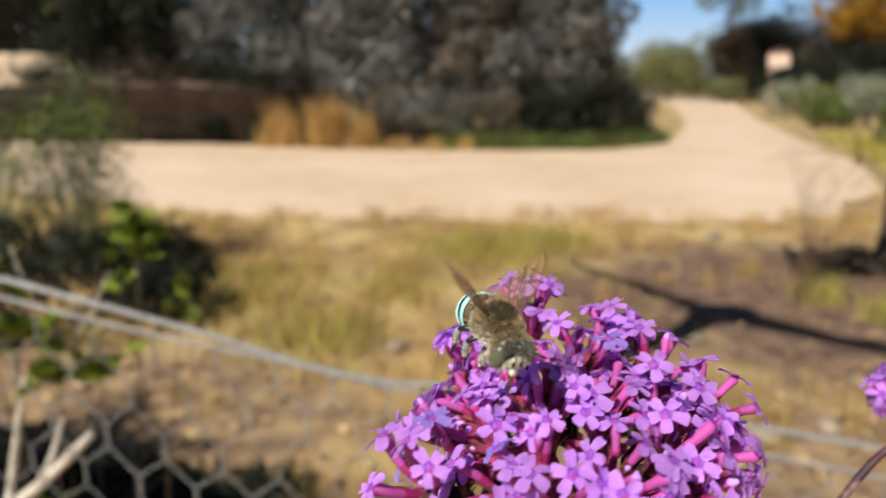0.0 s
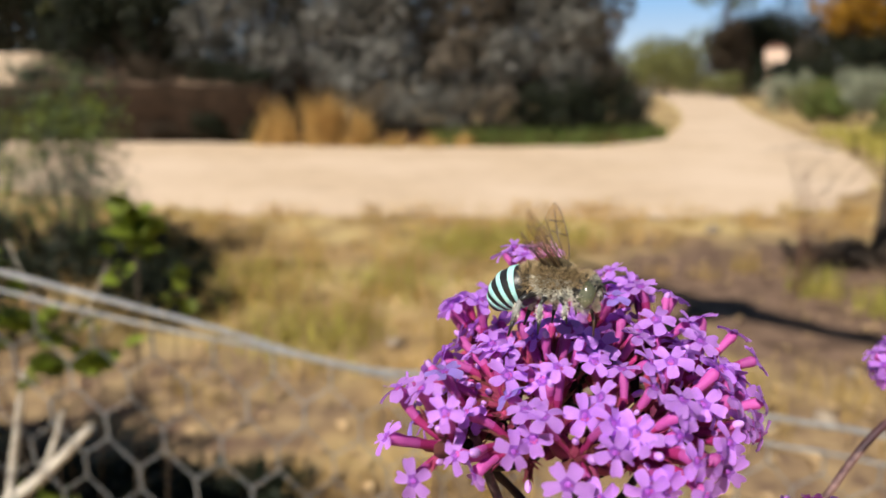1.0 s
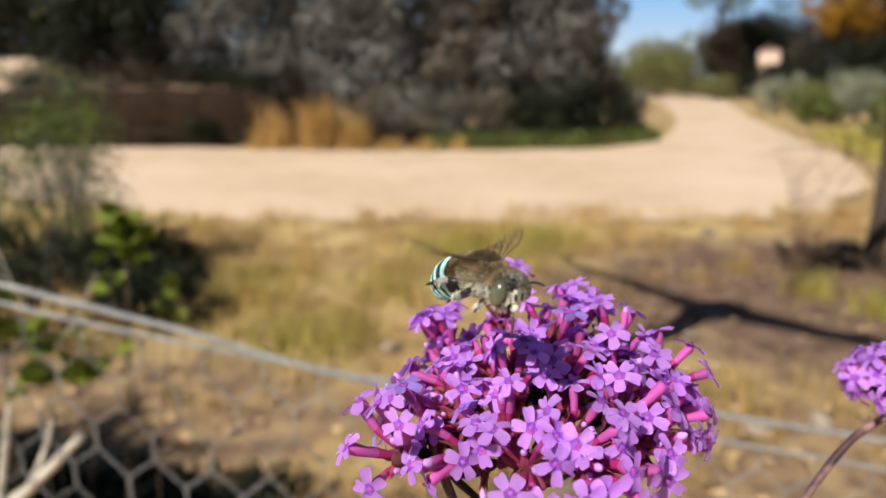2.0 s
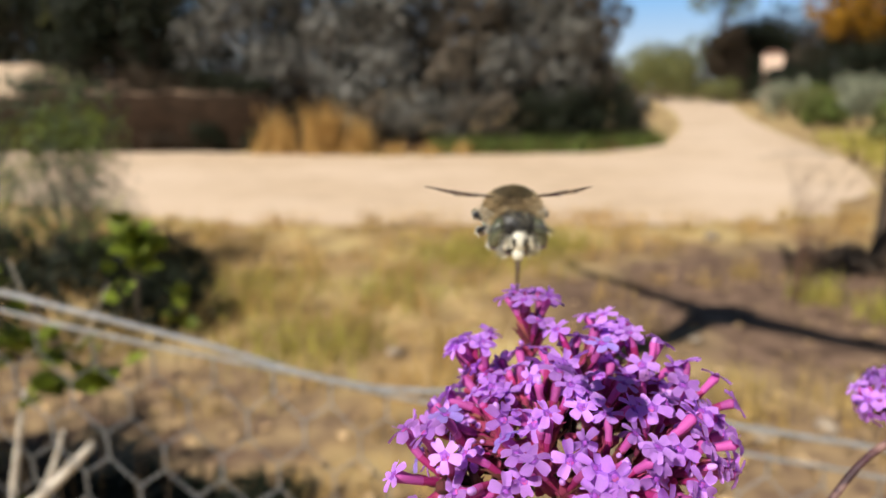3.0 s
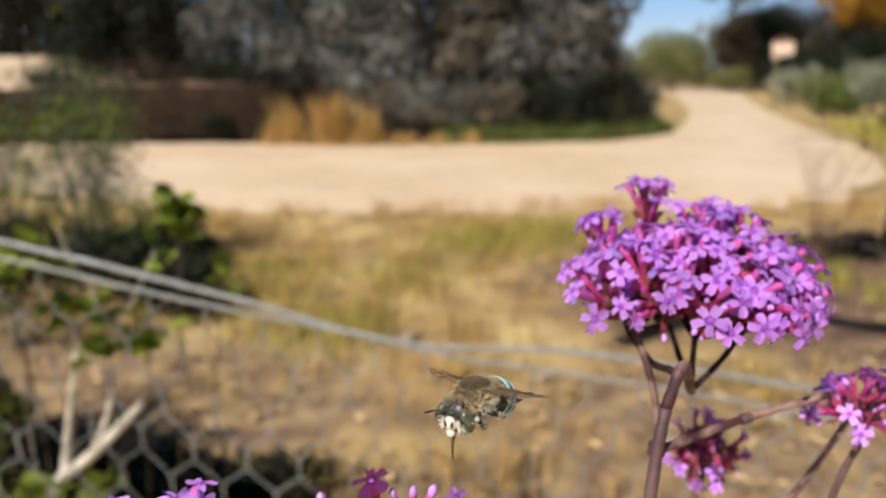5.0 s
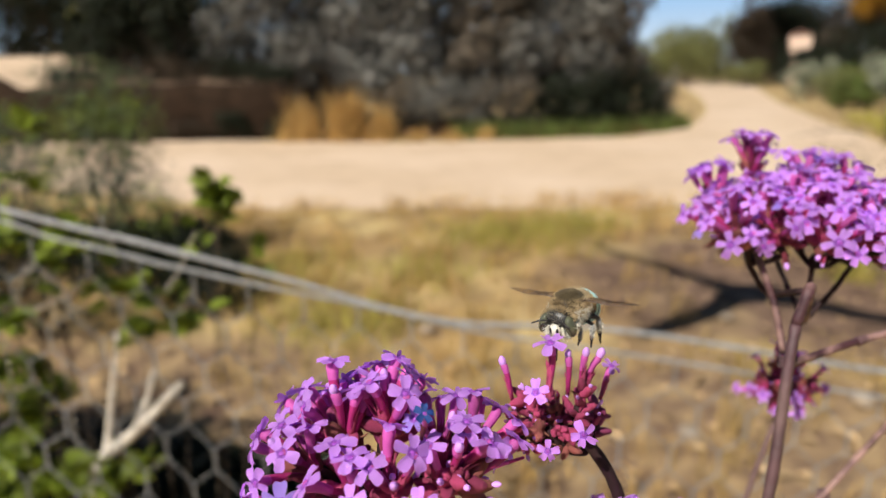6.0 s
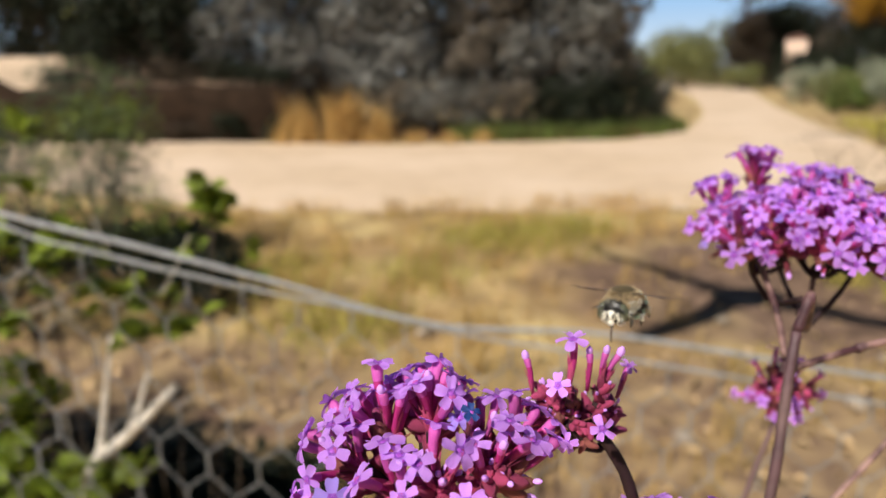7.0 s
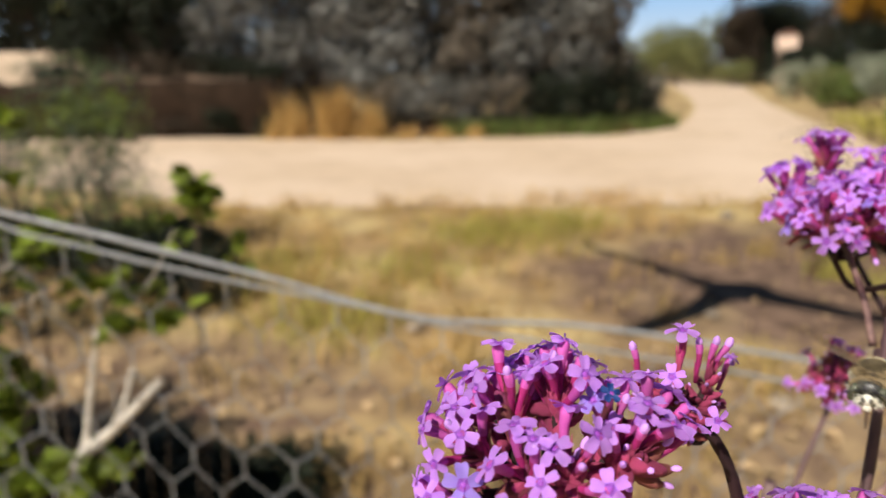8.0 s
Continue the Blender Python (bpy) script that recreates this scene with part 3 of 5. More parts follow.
    for i, (x, y, w, h, mat) in enumerate(((11.0, 22.5, 1.5, 1.2, LEAF_SAGE), (12.3, 23.0, 1.7, 1.0, LEAF_GREEN), (13.6, 23.0, 1.9, 1.35, LEAF_SAGE), (9.4, 17.0, 0.9, 0.75, LEAF_GREEN), (10.4, 17.2, 1.5, 1.15, LEAF_SAGE), (11.9, 17.6, 1.5, 0.95, LEAF_OLIVE),
                                           (9.3, 13.9, 1.1, 0.8, LEAF_GREEN), (10.2, 14.2, 1.4, 1.0, LEAF_SAGE), (8.2, 12.2, 1.1, 0.6, LEAF_OLIVE), (9.2, 12.0, 1.3, 0.85, LEAF_OLIVE), (7.7, 10.4, 1.4, 0.5, LEAF_OLIVE), (10.5, 19.6, 1.3, 0.9, LEAF_OLIVE), (13.4, 19.6, 2.0, 1.3, LEAF_SAGE), (15.0, 22.0, 2.4, 1.5, LEAF_DARK))):
        bush("bush", x, y, w, h, mat, 1900, 0.06, "rounded grey-green scrub along the track", "bush", 70 + i, 0, 0, "scrub along the track")
    for i, (x, y, w, h) in enumerate(((-26, 62, 16, 9), (-10, 66, 15, 8), (4, 74, 13, 5), (34, 74, 12, 5), (44, 62, 16, 9))):
        bush("tree", x, y, w, h, LEAF_DARK, 2200, 0.4, "far dark tree on the horizon", "tree", 90 + i, 0, 1.5, "far trees")
    spots = []
    for _ in range(2500):
        y = random.uniform(7.2, 14)
        x = 4.8 + (y - 7.2) * 0.36 + random.uniform(0.2, 3.2)
        spots.append((x, y, random.uniform(0.08, 0.3), random.uniform(0.006, 0.014), random.uniform(0.2, 0.9)))
    blades("yellow_weeds", WEED, spots, "yellow-green weeds beside the bend", "grass")
    for i, (x, w, h) in enumerate(((-7.2, 1.0, 0.3), (-6.2, 0.8, 0.4), (-5.4, 1.0, 0.26), (-4.5, 0.9, 0.42), (-3.8, 0.8, 0.35))):
        bush("low_scrub", x, 12.55, w, h, LEAF_UMBER if i % 2 else LEAF_DARK, 420, 0.04, "low twiggy scrub on the sandy bank", "scrub", 120 + i, 0.93, 0, "scrub on the bank")
    for i, (x, y, z, w, h) in enumerate(((-6.6, 11.5, 0.9, 1.6, 0.5), (-5.2, 11.6, 0.9, 1.5, 0.55), (-4.1, 11.55, 0.88, 1.3, 0.5), (-3.3, 11.5, 0.8, 0.9, 0.45), (-4.7, 10.98, 0, 0.9, 0.35), (-3.9, 11.0, 0, 0.7, 0.5), (-3.1, 10.95, 0, 0.5, 0.4))):
        bush("low_scrub", x, y + 0.65, w, h, (LEAF_DARK, LEAF_UMBER, LEAF_DARK)[i % 3], 700, 0.04, "low dark twiggy scrub on the earth bank", "scrub", 130 + i, z, 0, "scrub on the bank")
    # airy shrub in the middle distance and dark low growth before the path
    bush("shrub", -1.98, 3.6, 0.85, 1.16, LEAF_AIRY, 4200, 0.017, "airy green shrub with thin leaves before the path", "shrub", 61)
    bush("shrub", -2.62, 3.9, 0.8, 0.95, LEAF_AIRY, 2600, 0.017, "grey-green twiggy shrub before the path", "shrub", 62)
    # near-black leaves here also stand for the shade behind the young shrub
    bush("shrub", -1.75, 3.6, 1.1, 0.27, LEAF_DARK, 1900, 0.03, "low dark shrub with shade in its leaf colour, in dry grass", "shrub", 163)
    bush("shrub", -2.65, 3.5, 0.9, 0.38, LEAF_DARK, 1700, 0.03, "low dark shrub with shade in its leaf colour, in dry grass", "shrub", 164)
    bush("shrub", -1.3, 3.0, 0.6, 0.25, LEAF_DARK, 1300, 0.026, "low dark shrub with shade in its leaf colour, in dry grass", "shrub", 63)
    bush("shrub", -1.8, 2.6, 0.9, 0.5, LEAF_DARK, 1100, 0.022, "low dark shrub with shade in its leaf colour, in dry grass", "shrub", 64)
    # dark twig heap, added to stand in for a patch of tree shadow
    bush("shrub", 2.4, 3.9, 0.75, 0.11, BARK, 500, 0.03, "low dark twig heap standing in for tree shadow on bare soil", "twigs", 65)


def house():
    """A pale house far off among the trees, with a tiled roof."""
    thing = root("house", pose(20.85, 44.4, 0, 0, 0, -26), "small pale pink house among dark trees", "house")
    bm = bmesh.new()
    bmesh.ops.create_cube(bm, size=1, matrix=Matrix.Translation((0, 0, 1.45)) @ Matrix.Diagonal((1.2, 2.6, 2.9, 1)))
    part("wall", bm, PLASTER, thing, smooth=False)
    bm = bmesh.new()
    a = [bm.verts.new(v) for v in ((-0.75, -1.4, 2.87), (0.75, -1.4, 2.87), (0.75, 1.4, 2.87), (-0.75, 1.4, 2.87), (0, -1.4, 3.15), (0, 1.4, 3.15))]
    for f in ((0, 1, 4), (1, 2, 5, 4), (2, 3, 5), (3, 0, 4, 5), (3, 2, 1, 0)):
        bm.faces.new([a[i] for i in f])
    part("roof", bm, ROOF, thing, smooth=False)
    bm = bmesh.new()
    bmesh.ops.create_cube(bm, size=1, matrix=Matrix.Translation((0.3, -1.32, 1.5)) @ Matrix.Diagonal((0.8, 0.06, 1.0, 1)))
    part("window", bm, GLASS_DARK, thing, smooth=False)


def pale_marker():
    """A small pale post-like guard in the weeds beside the bend."""
    thing = root("plant_guard", pose(6.75, 9.55, 0), "pale blue-green plastic plant guard in weeds", "plant guard")
    bm = bmesh.new()
    for k in range(3):
        a = 2.094 * k
        b = a + 2.094
        p, q = Vector((math.cos(a), math.sin(a), 0)) * 0.11, Vector((math.cos(b), math.sin(b), 0)) * 0.11
        for z0, z1 in ((0, 0.42),):
            f = [bm.verts.new(v) for v in (p + Vector((0, 0, z0)), q + Vector((0, 0, z0)), q + Vector((0, 0, z1)), p + Vector((0, 0, z1)))]
            bm.faces.new(f)
    bmesh.ops.solidify(bm, geom=bm.faces[:], thickness=0.004)
    part("sleeve", bm, PALE_PLASTIC, thing, smooth=False)
    bm = bmesh.new()
    tube(bm, [(0.02, 0, -0.05), (0.02, 0, 0.55)], 0.012, 6)
    part("stake", bm, BARK, thing)


def dark_trunk():
    thing = root("bare_tree", pose(2.62, 3.95, 0), "dark bare upright tree trunk on bare soil", "tree")
    bm = bmesh.new()
    tube(bm, curve_points([(-0.02, 0, -0.1), (0.0, 0, 0.3), (0.01, 0.02, 0.8), (0.0, 0.05, 1.5), (0.03, 0.1, 2.6)], 5), [0.055 - 0.0012 * i for i in range(21)], 10)
    part("trunk", bm, BARK, thing)
    for p, q in (((0.0, 0, 0.5), (-0.5, 0.2, 0.75)), ((0.0, 0, 0.35), (-0.32, -0.15, 0.62)), ((-0.2, 0.05, 0.6), (-0.45, -0.1, 0.95)), ((-0.3, 0.1, 0.65), (-0.7, 0.2, 0.62))):
        p, q = Vector(p), Vector(q)
        bm = bmesh.new()
        tube(bm, curve_points([p, p.lerp(q, 0.5) + Vector((0.02, 0, 0.03)), q], 3), [0.007 - 0.0009 * i for i in range(7)], 5)
        part("twig", bm, BARK, thing)


def bare_shrub():
    """A wispy leafless shrub of thin reddish twigs before the bend."""
    rng = random.Random(12)
    thing = root("bare_shrub", pose(1.8, 3.3, 0), "wispy leafless shrub of thin reddish twigs", "shrub")
    for k in range(9):
        lean, up = rng.uniform(-0.3, 0.3), rng.uniform(0.45, 0.85)
        tip = Vector((lean, rng.uniform(-0.15, 0.15), up))
        foot = Vector((rng.uniform(-0.03, 0.03), rng.uniform(-0.03, 0.03), -0.03))
        mid = foot.lerp(tip, 0.5) + Vector((-0.25 * lean, 0, 0.06))
        line = curve_points([foot, mid, tip], 4)
        bm = bmesh.new()
        tube(bm, line, [0.003 - 0.0003 * i for i in range(9)], 5)
        twig = part("twig", bm, TWIG, thing)
        for j in range(3):
            p = line[4 + j]
            q = p + Vector((rng.uniform(-0.14, 0.14), rng.uniform(-0.05, 0.05), rng.uniform(0.06, 0.16)))
            bm = bmesh.new()
            tube(bm, [p, p.lerp(q, 0.5) + Vector((0, 0, 0.012)), q], [0.0014, 0.0012, 0.0008], 4)
            part("sprig", bm, TWIG, twig)


def shade_tree():
    """The tree behind the camera whose bare limbs throw the forked shadow on the soil."""
    origin = Vector((2.3, -0.9, 0))
    thing = root("shade_tree", Matrix.Translation(origin), "bare-limbed dark tree overhanging the fence", "tree")

    def over(x, y, h):
        return Vector((x, y, 0)) - SUN_WAY * (h / -SUN_WAY.z) - origin
    bm = bmesh.new()
    tube(bm, curve_points([(0, 0, -0.1), (-0.05, 0.05, 1.0), (-0.2, 0.2, 1.9), (-0.4, 0.5, 2.4), (-0.5, 0.6, 3.4)], 5), [0.13 - 0.004 * i for i in range(21)], 10)
    part("trunk", bm, BARK, thing)
    fork = over(1.29, 3.09, 1.95)
    bm = bmesh.new()
    tube(bm, curve_points([(-0.2, 0.2, 1.9), over(2.5, 2.35, 2.0), over(1.85, 2.62, 1.95), over(1.52, 2.9, 1.93), fork, over(1.06, 2.86, 1.95), over(0.68, 2.56, 2.0)], 4), [0.034 + 0.0015 * i for i in range(12)] + [0.056, 0.066, 0.072, 0.075, 0.076, 0.075, 0.072, 0.068, 0.064, 0.06, 0.056, 0.052, 0.048], 8)
    part("limb", bm, BARK, thing)
    bm = bmesh.new()
    tube(bm, curve_points([fork, over(1.03, 3.55, 2.0), over(0.74, 4.02, 2.05)], 4), [0.05, 0.044, 0.042, 0.04, 0.037, 0.034, 0.03, 0.026, 0.02], 6)
    part("limb", bm, BARK, thing)
    bm = bmesh.new()
    ball(bm, fork + Vector((0.03, -0.01, 0)), (0.17, 0.13, 0.1), None, 12, 8)
    part("burl", bm, BARK, thing)
    bm = bmesh.new()
    tube(bm, curve_points([(-0.3, 0.35, 2.2), over(2.9, 3.9, 2.4), over(2.3, 3.8, 2.4), over(2.0, 3.82, 2.4)], 4), [0.05 - 0.001 * i for i in range(13)], 6)
    part("limb", bm, BARK, thing)
    verts, faces = leaf_cloud([(*over(2.3, 3.85, 2.5), 0.42, 0.2, 0.12), (-0.5, 0.6, 3.6, 0.9, 0.9, 0.5), (0.3, -0.2, 3.4, 0.9, 0.9, 0.5)], 2600, 0.04, 5)
    raw("crown", verts, faces, LEAF_DARK, thing)


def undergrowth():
    """Near-black low growth, added to deepen the shade on the soil behind the netting."""
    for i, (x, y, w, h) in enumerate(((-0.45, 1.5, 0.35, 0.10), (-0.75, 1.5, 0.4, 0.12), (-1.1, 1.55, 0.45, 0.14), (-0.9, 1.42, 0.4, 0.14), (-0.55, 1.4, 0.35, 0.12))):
        bush("shade_growth", x, y, w, h, LEAF_DARK, 700, 0.016, "near-black low growth deepening the shade behind the netting", "undergrowth", 140 + i, 0, 0, "undergrowth behind the netting")


def hedge():
    """The dense bush beside the camera that shades the ground behind the netting."""
    for i, (x, y, w, h) in enumerate(((-1.08, 0.56, 0.62, 1.08), (-1.5, 0.74, 0.8, 1.14), (-2.1, 0.78, 0.9, 1.2), (-1.6, 1.2, 0.75, 1.0))):
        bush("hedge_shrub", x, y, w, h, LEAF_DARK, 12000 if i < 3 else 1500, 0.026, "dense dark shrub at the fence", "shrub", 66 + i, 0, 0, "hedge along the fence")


# ---- fence ----
TOP = [(-1.3, 0.53, 1.12), (-0.546, 0.512, 0.963), (-0.429, 0.507, 0.928), (-0.316, 0.503, 0.9), (-0.203, 0.499, 0.87), (-0.062, 0.493, 0.831), (0.089, 0.494, 0.82),
       (0.31, 0.491, 0.782), (0.466, 0.491, 0.764), (1.3, 0.49, 0.70)]
LOW = [(-1.3, 0.523, 1.05), (-0.547, 0.505, 0.943), (-0.375, 0.5, 0.902), (-0.29, 0.497, 0.881), (-0.2, 0.495, 0.860), (-0.12, 0.494, 0.843), (-0.03, 0.492, 0.821), (0.079, 0.49, 0.803),
       (0.184, 0.488, 0.785), (0.31, 0.487, 0.760), (0.466, 0.486, 0.74), (1.3, 0.486, 0.67)]


def fence():
    thing = root("wire_fence", pose(0, 0.49, 0), "sagging grey chicken-wire fence with two strand wires", "fence")
    shift = Vector((0, -0.49, 0))
    top = [p + shift for p in curve_points(TOP, 26)]
    low = [p + shift for p in curve_points(LOW, 26)]
    for line, r in ((top, 0.0024), (low, 0.0016)):
        bm = bmesh.new()
        tube(bm, [p + 0.0006 * Vector((0, noise.noise(p * 40), noise.noise(p * 40 + Vector((9, 0, 0))))) for p in line], r, 8)
        part("strand_wire", bm, WIRE, thing)
    for x, z in ((-1.3, 1.12), (1.3, 0.72)):
        bm = bmesh.new()
        tube(bm, [(x, 0.05, -0.3), (x, 0.05, z + 0.1)], 0.03, 8)
        part("post", bm, BARK, thing)

    def height(x):
        for a, b in zip(low, low[1:]):
            if a.x <= x <= b.x:
                return a.z + (b.z - a.z) * (x - a.x) / (b.x - a.x)
        return 0.8
    verts, faces = [], []

    def rod(p, q, r):
        d = (q - p).normalized()
        u = d.orthogonal().normalized()
        v = d.cross(u)
        i = len(verts)
        for end in (p, q):
            for k in range(4):
                a = 1.5708 * k
                verts.append(tuple(end + r * (math.cos(a) * u + math.sin(a) * v)))
        for k in range(4):
            faces.append((i + k, i + (k + 1) % 4, i + 4 + (k + 1) % 4, i + 4 + k))
    w, tall = 0.044, 0.040

    def bent(x, row):
        z = height(x) - row * tall
        return Vector((x, 0.012 * noise.noise(Vector((x * 6, z * 6, 1))), z + 0.004 * noise.noise(Vector((x * 11, z * 11, 7)))))
    for row in range(19):
        for k in range(-28, 29):
            x = (k + 0.5 * (row % 2)) * w
            if abs(x) > 1.25:
                continue
            a, b = bent(x, row), bent(x, row + 0.5)
            rod(a, b, 0.0010)
            for s in (-0.5, 0.5):
                rod(b, bent(x + s * w, row + 1), 0.00065)
    raw("netting", verts, faces, NET, thing, "hexagonal galvanised wire netting", True)


# ---- the near shrub on the fence ----
def leaf_mesh(i):
    bm = bmesh.new()
    n, l = 7, 1.0
    left, mid, right = [], [], []
    for k in range(n + 1):
        t = k / n
        wide = 0.36 * math.sin(math.pi * min(1, t ** 0.8)) * (1 + 0.08 * math.sin(t * 25 + i)) + 0.012
        drop = -0.18 * t * t
        left.append(bm.verts.new((-wide, t * l, drop + 0.10 * wide / 0.3 * (0.5 + 0.3 * (i % 3)))))
        mid.append(bm.verts.new((0, t * l, drop)))
        right.append(bm.verts.new((wide, t * l, drop + 0.10 * wide / 0.3 * (0.4 + 0.3 * ((i + 1) % 3)))))
    for k in range(n):
        bm.faces.new((left[k], mid[k], mid[k + 1], left[k + 1]))
        bm.faces.new((mid[k], right[k], right[k + 1], mid[k + 1]))
    bmesh.ops.solidify(bm, geom=bm.faces[:], thickness=0.012)
    data = mesh_from(bm, "leaf")
    data.materials.append(LEAF)
    return data


def near_shrub():
    rng = random.Random(4)
    meshes = [leaf_mesh(i) for i in range(4)]
    plants = (((-0.33, 0.65), [(-0.303, 0.656, 0.909, 30, 0.0175), (-0.303, 0.655, 0.893, 10, 0.015), (-0.254, 0.627, 0.853, 6, 0.017), (-0.335, 0.68, 0.86, 3, 0.02)], "young shrub with bright green leaves behind the fence"),
              ((-0.42, 0.60), [(-0.318, 0.592, 0.802, 11, 0.018), (-0.364, 0.586, 0.787, 11, 0.018), (-0.453, 0.599, 0.848, 12, 0.018), (-0.40, 0.60, 0.83, 10, 0.02), (-0.43, 0.6, 0.875, 12, 0.02), (-0.36, 0.59, 0.83, 10, 0.018), (-0.49, 0.6, 0.87, 10, 0.02)], "leafy green shrub grown through the fence"),
              ((-0.52, 0.66), [(-0.525, 0.702, 0.974, 6, 0.02), (-0.459, 0.649, 0.883, 7, 0.022), (-0.505, 0.639, 0.928, 7, 0.022), (-0.48, 0.569, 0.812, 8, 0.024), (-0.56, 0.66, 0.88, 8, 0.024), (-0.54, 0.6, 0.80, 8, 0.024)],
               "straggling green shrub with thin stems behind the fence"),
              ((-0.51, 0.61), [(-0.512, 0.623, 0.688, 22, 0.026), (-0.530, 0.607, 0.628, 23, 0.026), (-0.541, 0.655, 0.713, 13, 0.022), (-0.417, 0.631, 0.608, 8, 0.020), (-0.467, 0.581, 0.618, 20, 0.024), (-0.548, 0.593, 0.571, 23, 0.028), (-0.572, 0.631, 0.708, 17, 0.026), (-0.42, 0.56, 0.62, 16, 0.02), (-0.395, 0.54, 0.655, 14, 0.018)],
               "dense dark green leafy shrub against the fence"))
    for (bx, by), clumps, label in plants:
        thing = root("leafy_shrub", pose(bx, by, 0), label, "shrub")
        base = Vector((bx, by, 0))
        bm = bmesh.new()
        for x, y, z, n, s in clumps:
            c = Vector((x, y, z)) - base
            start = Vector((c.x * 0.25, c.y * 0.25, -0.03))
            mid = start.lerp(c, 0.55) + Vector((rng.uniform(-0.03, 0.03), rng.uniform(-0.03, 0.03), 0))
            tube(bm, curve_points([start, mid, c], 5), [0.0016 - 0.0001 * i for i in range(11)], 6)
        part("stem", bm, BARK, thing)
        for x, y, z, n, s in clumps:
            c = Vector((x, y, z)) - base
            for k in range(int(n * 1.4)):
                d = Vector((rng.gauss(0, 1), rng.gauss(0, 1), rng.uniform(-0.2, 1.2))).normalized()
                p = c + Vector((rng.gauss(0, 1), rng.gauss(0, 1), rng.gauss(0, 1))) * s * 0.45
                q = (-d).to_track_quat("-Y", "Z").to_matrix().to_4x4() @ Matrix.Rotation(rng.uniform(-0.8, 0.8), 4, "Y")
                leaf = new("leaf", meshes[rng.randrange(4)])
                leaf.parent = thing
                leaf.matrix_basis = Matrix.Translation(p) @ q @ Matrix.Scale(s * rng.uniform(0.95, 1.55), 4)


def dead_sticks():
    thing = root("dead_branch", pose(-0.41, 0.545, 0), "forked bleached dead branch standing at the fence", "branch")
    shift = Vector((0.41, -0.545, 0))
    for pts, r0, r1 in (([(-0.43, 0.54, -0.05), (-0.42, 0.542, 0.4), (-0.413, 0.544, 0.628), (-0.402, 0.555, 0.67)], 0.009, 0.0062),
                        ([(-0.402, 0.555, 0.67), (-0.370, 0.562, 0.694), (-0.325, 0.574, 0.738)], 0.0066, 0.0042),
                        ([(-0.402, 0.555, 0.665), (-0.397, 0.57, 0.72), (-0.389, 0.586, 0.787)], 0.0042, 0.0022),
                        ([(-0.372, 0.562, 0.695), (-0.362, 0.572, 0.72), (-0.356, 0.582, 0.748)], 0.0036, 0.002)):
        line = curve_points([Vector(p) + shift for p in pts], 4)
        bm = bmesh.new()
        tube(bm, line, [(r0 + (r1 - r0) * i / (len(line) - 1)) * (1 + 0.08 * math.sin(2.3 * i)) for i in range(len(line))], 8)
        part("stick", bm, DEAD_WOOD, thing)


def dry_twigs():
    """A tangle of thin bleached twigs hung in the shrubs behind the wires."""
    rng = random.Random(31)
    thing = root("dry_twigs", pose(-0.44, 0.6, 0), "tangle of thin bleached dry twigs in green shrubs", "twigs")
    for k in range(16):
        bm = bmesh.new()
        if k < 2:
            p, q = Vector((0.02 * k - 0.03, 0.01 * k, -0.03)), Vector((0.05 * k - 0.08, 0.015 * k, 0.86))
        else:
            p = Vector((rng.uniform(-0.1, 0.08), rng.uniform(-0.02, 0.05), rng.uniform(0.76, 0.86)))
            q = p + Vector((rng.uniform(-0.1, 0.1), rng.uniform(-0.02, 0.02), rng.uniform(0.02, 0.1)))
        mid = p.lerp(q, 0.5) + Vector((rng.uniform(-0.012, 0.012), 0, rng.uniform(-0.012, 0.012)))
        tube(bm, curve_points([p, mid, q], 4), [0.001 - 0.00006 * i for i in range(9)], 6)
        part("twig", bm, DEAD_WOOD, thing)


def stones():
    for i, (x, y, s) in enumerate(((1.07, 2.72, 0.03), (0.98, 1.9, 0.05), (1.2, 1.95, 0.045), (1.5, 2.3, 0.03), (0.3, 2.2, 0.03), (-0.2, 2.6, 0.035), (1.9, 4.7, 0.06), (0.6, 1.75, 0.04))):
        bm = bmesh.new()
        ball(bm, (0, 0, 0), (s, s * 0.8, s * 0.5), None, 10, 7)
        for v in bm.verts:
            v.co *= 1 + 0.25 * noise.noise(v.co * 40 + Vector((i, 0, 0)))
        ob = part("stone", bm, STONE, None, "pale weathered stone on dry soil", pose(x, y, s * 0.3, 0, 0, 40 * i))
        tagged(ob, category="stone", group="stones on the soil")


# ---- verbena ----
MM = 0.001


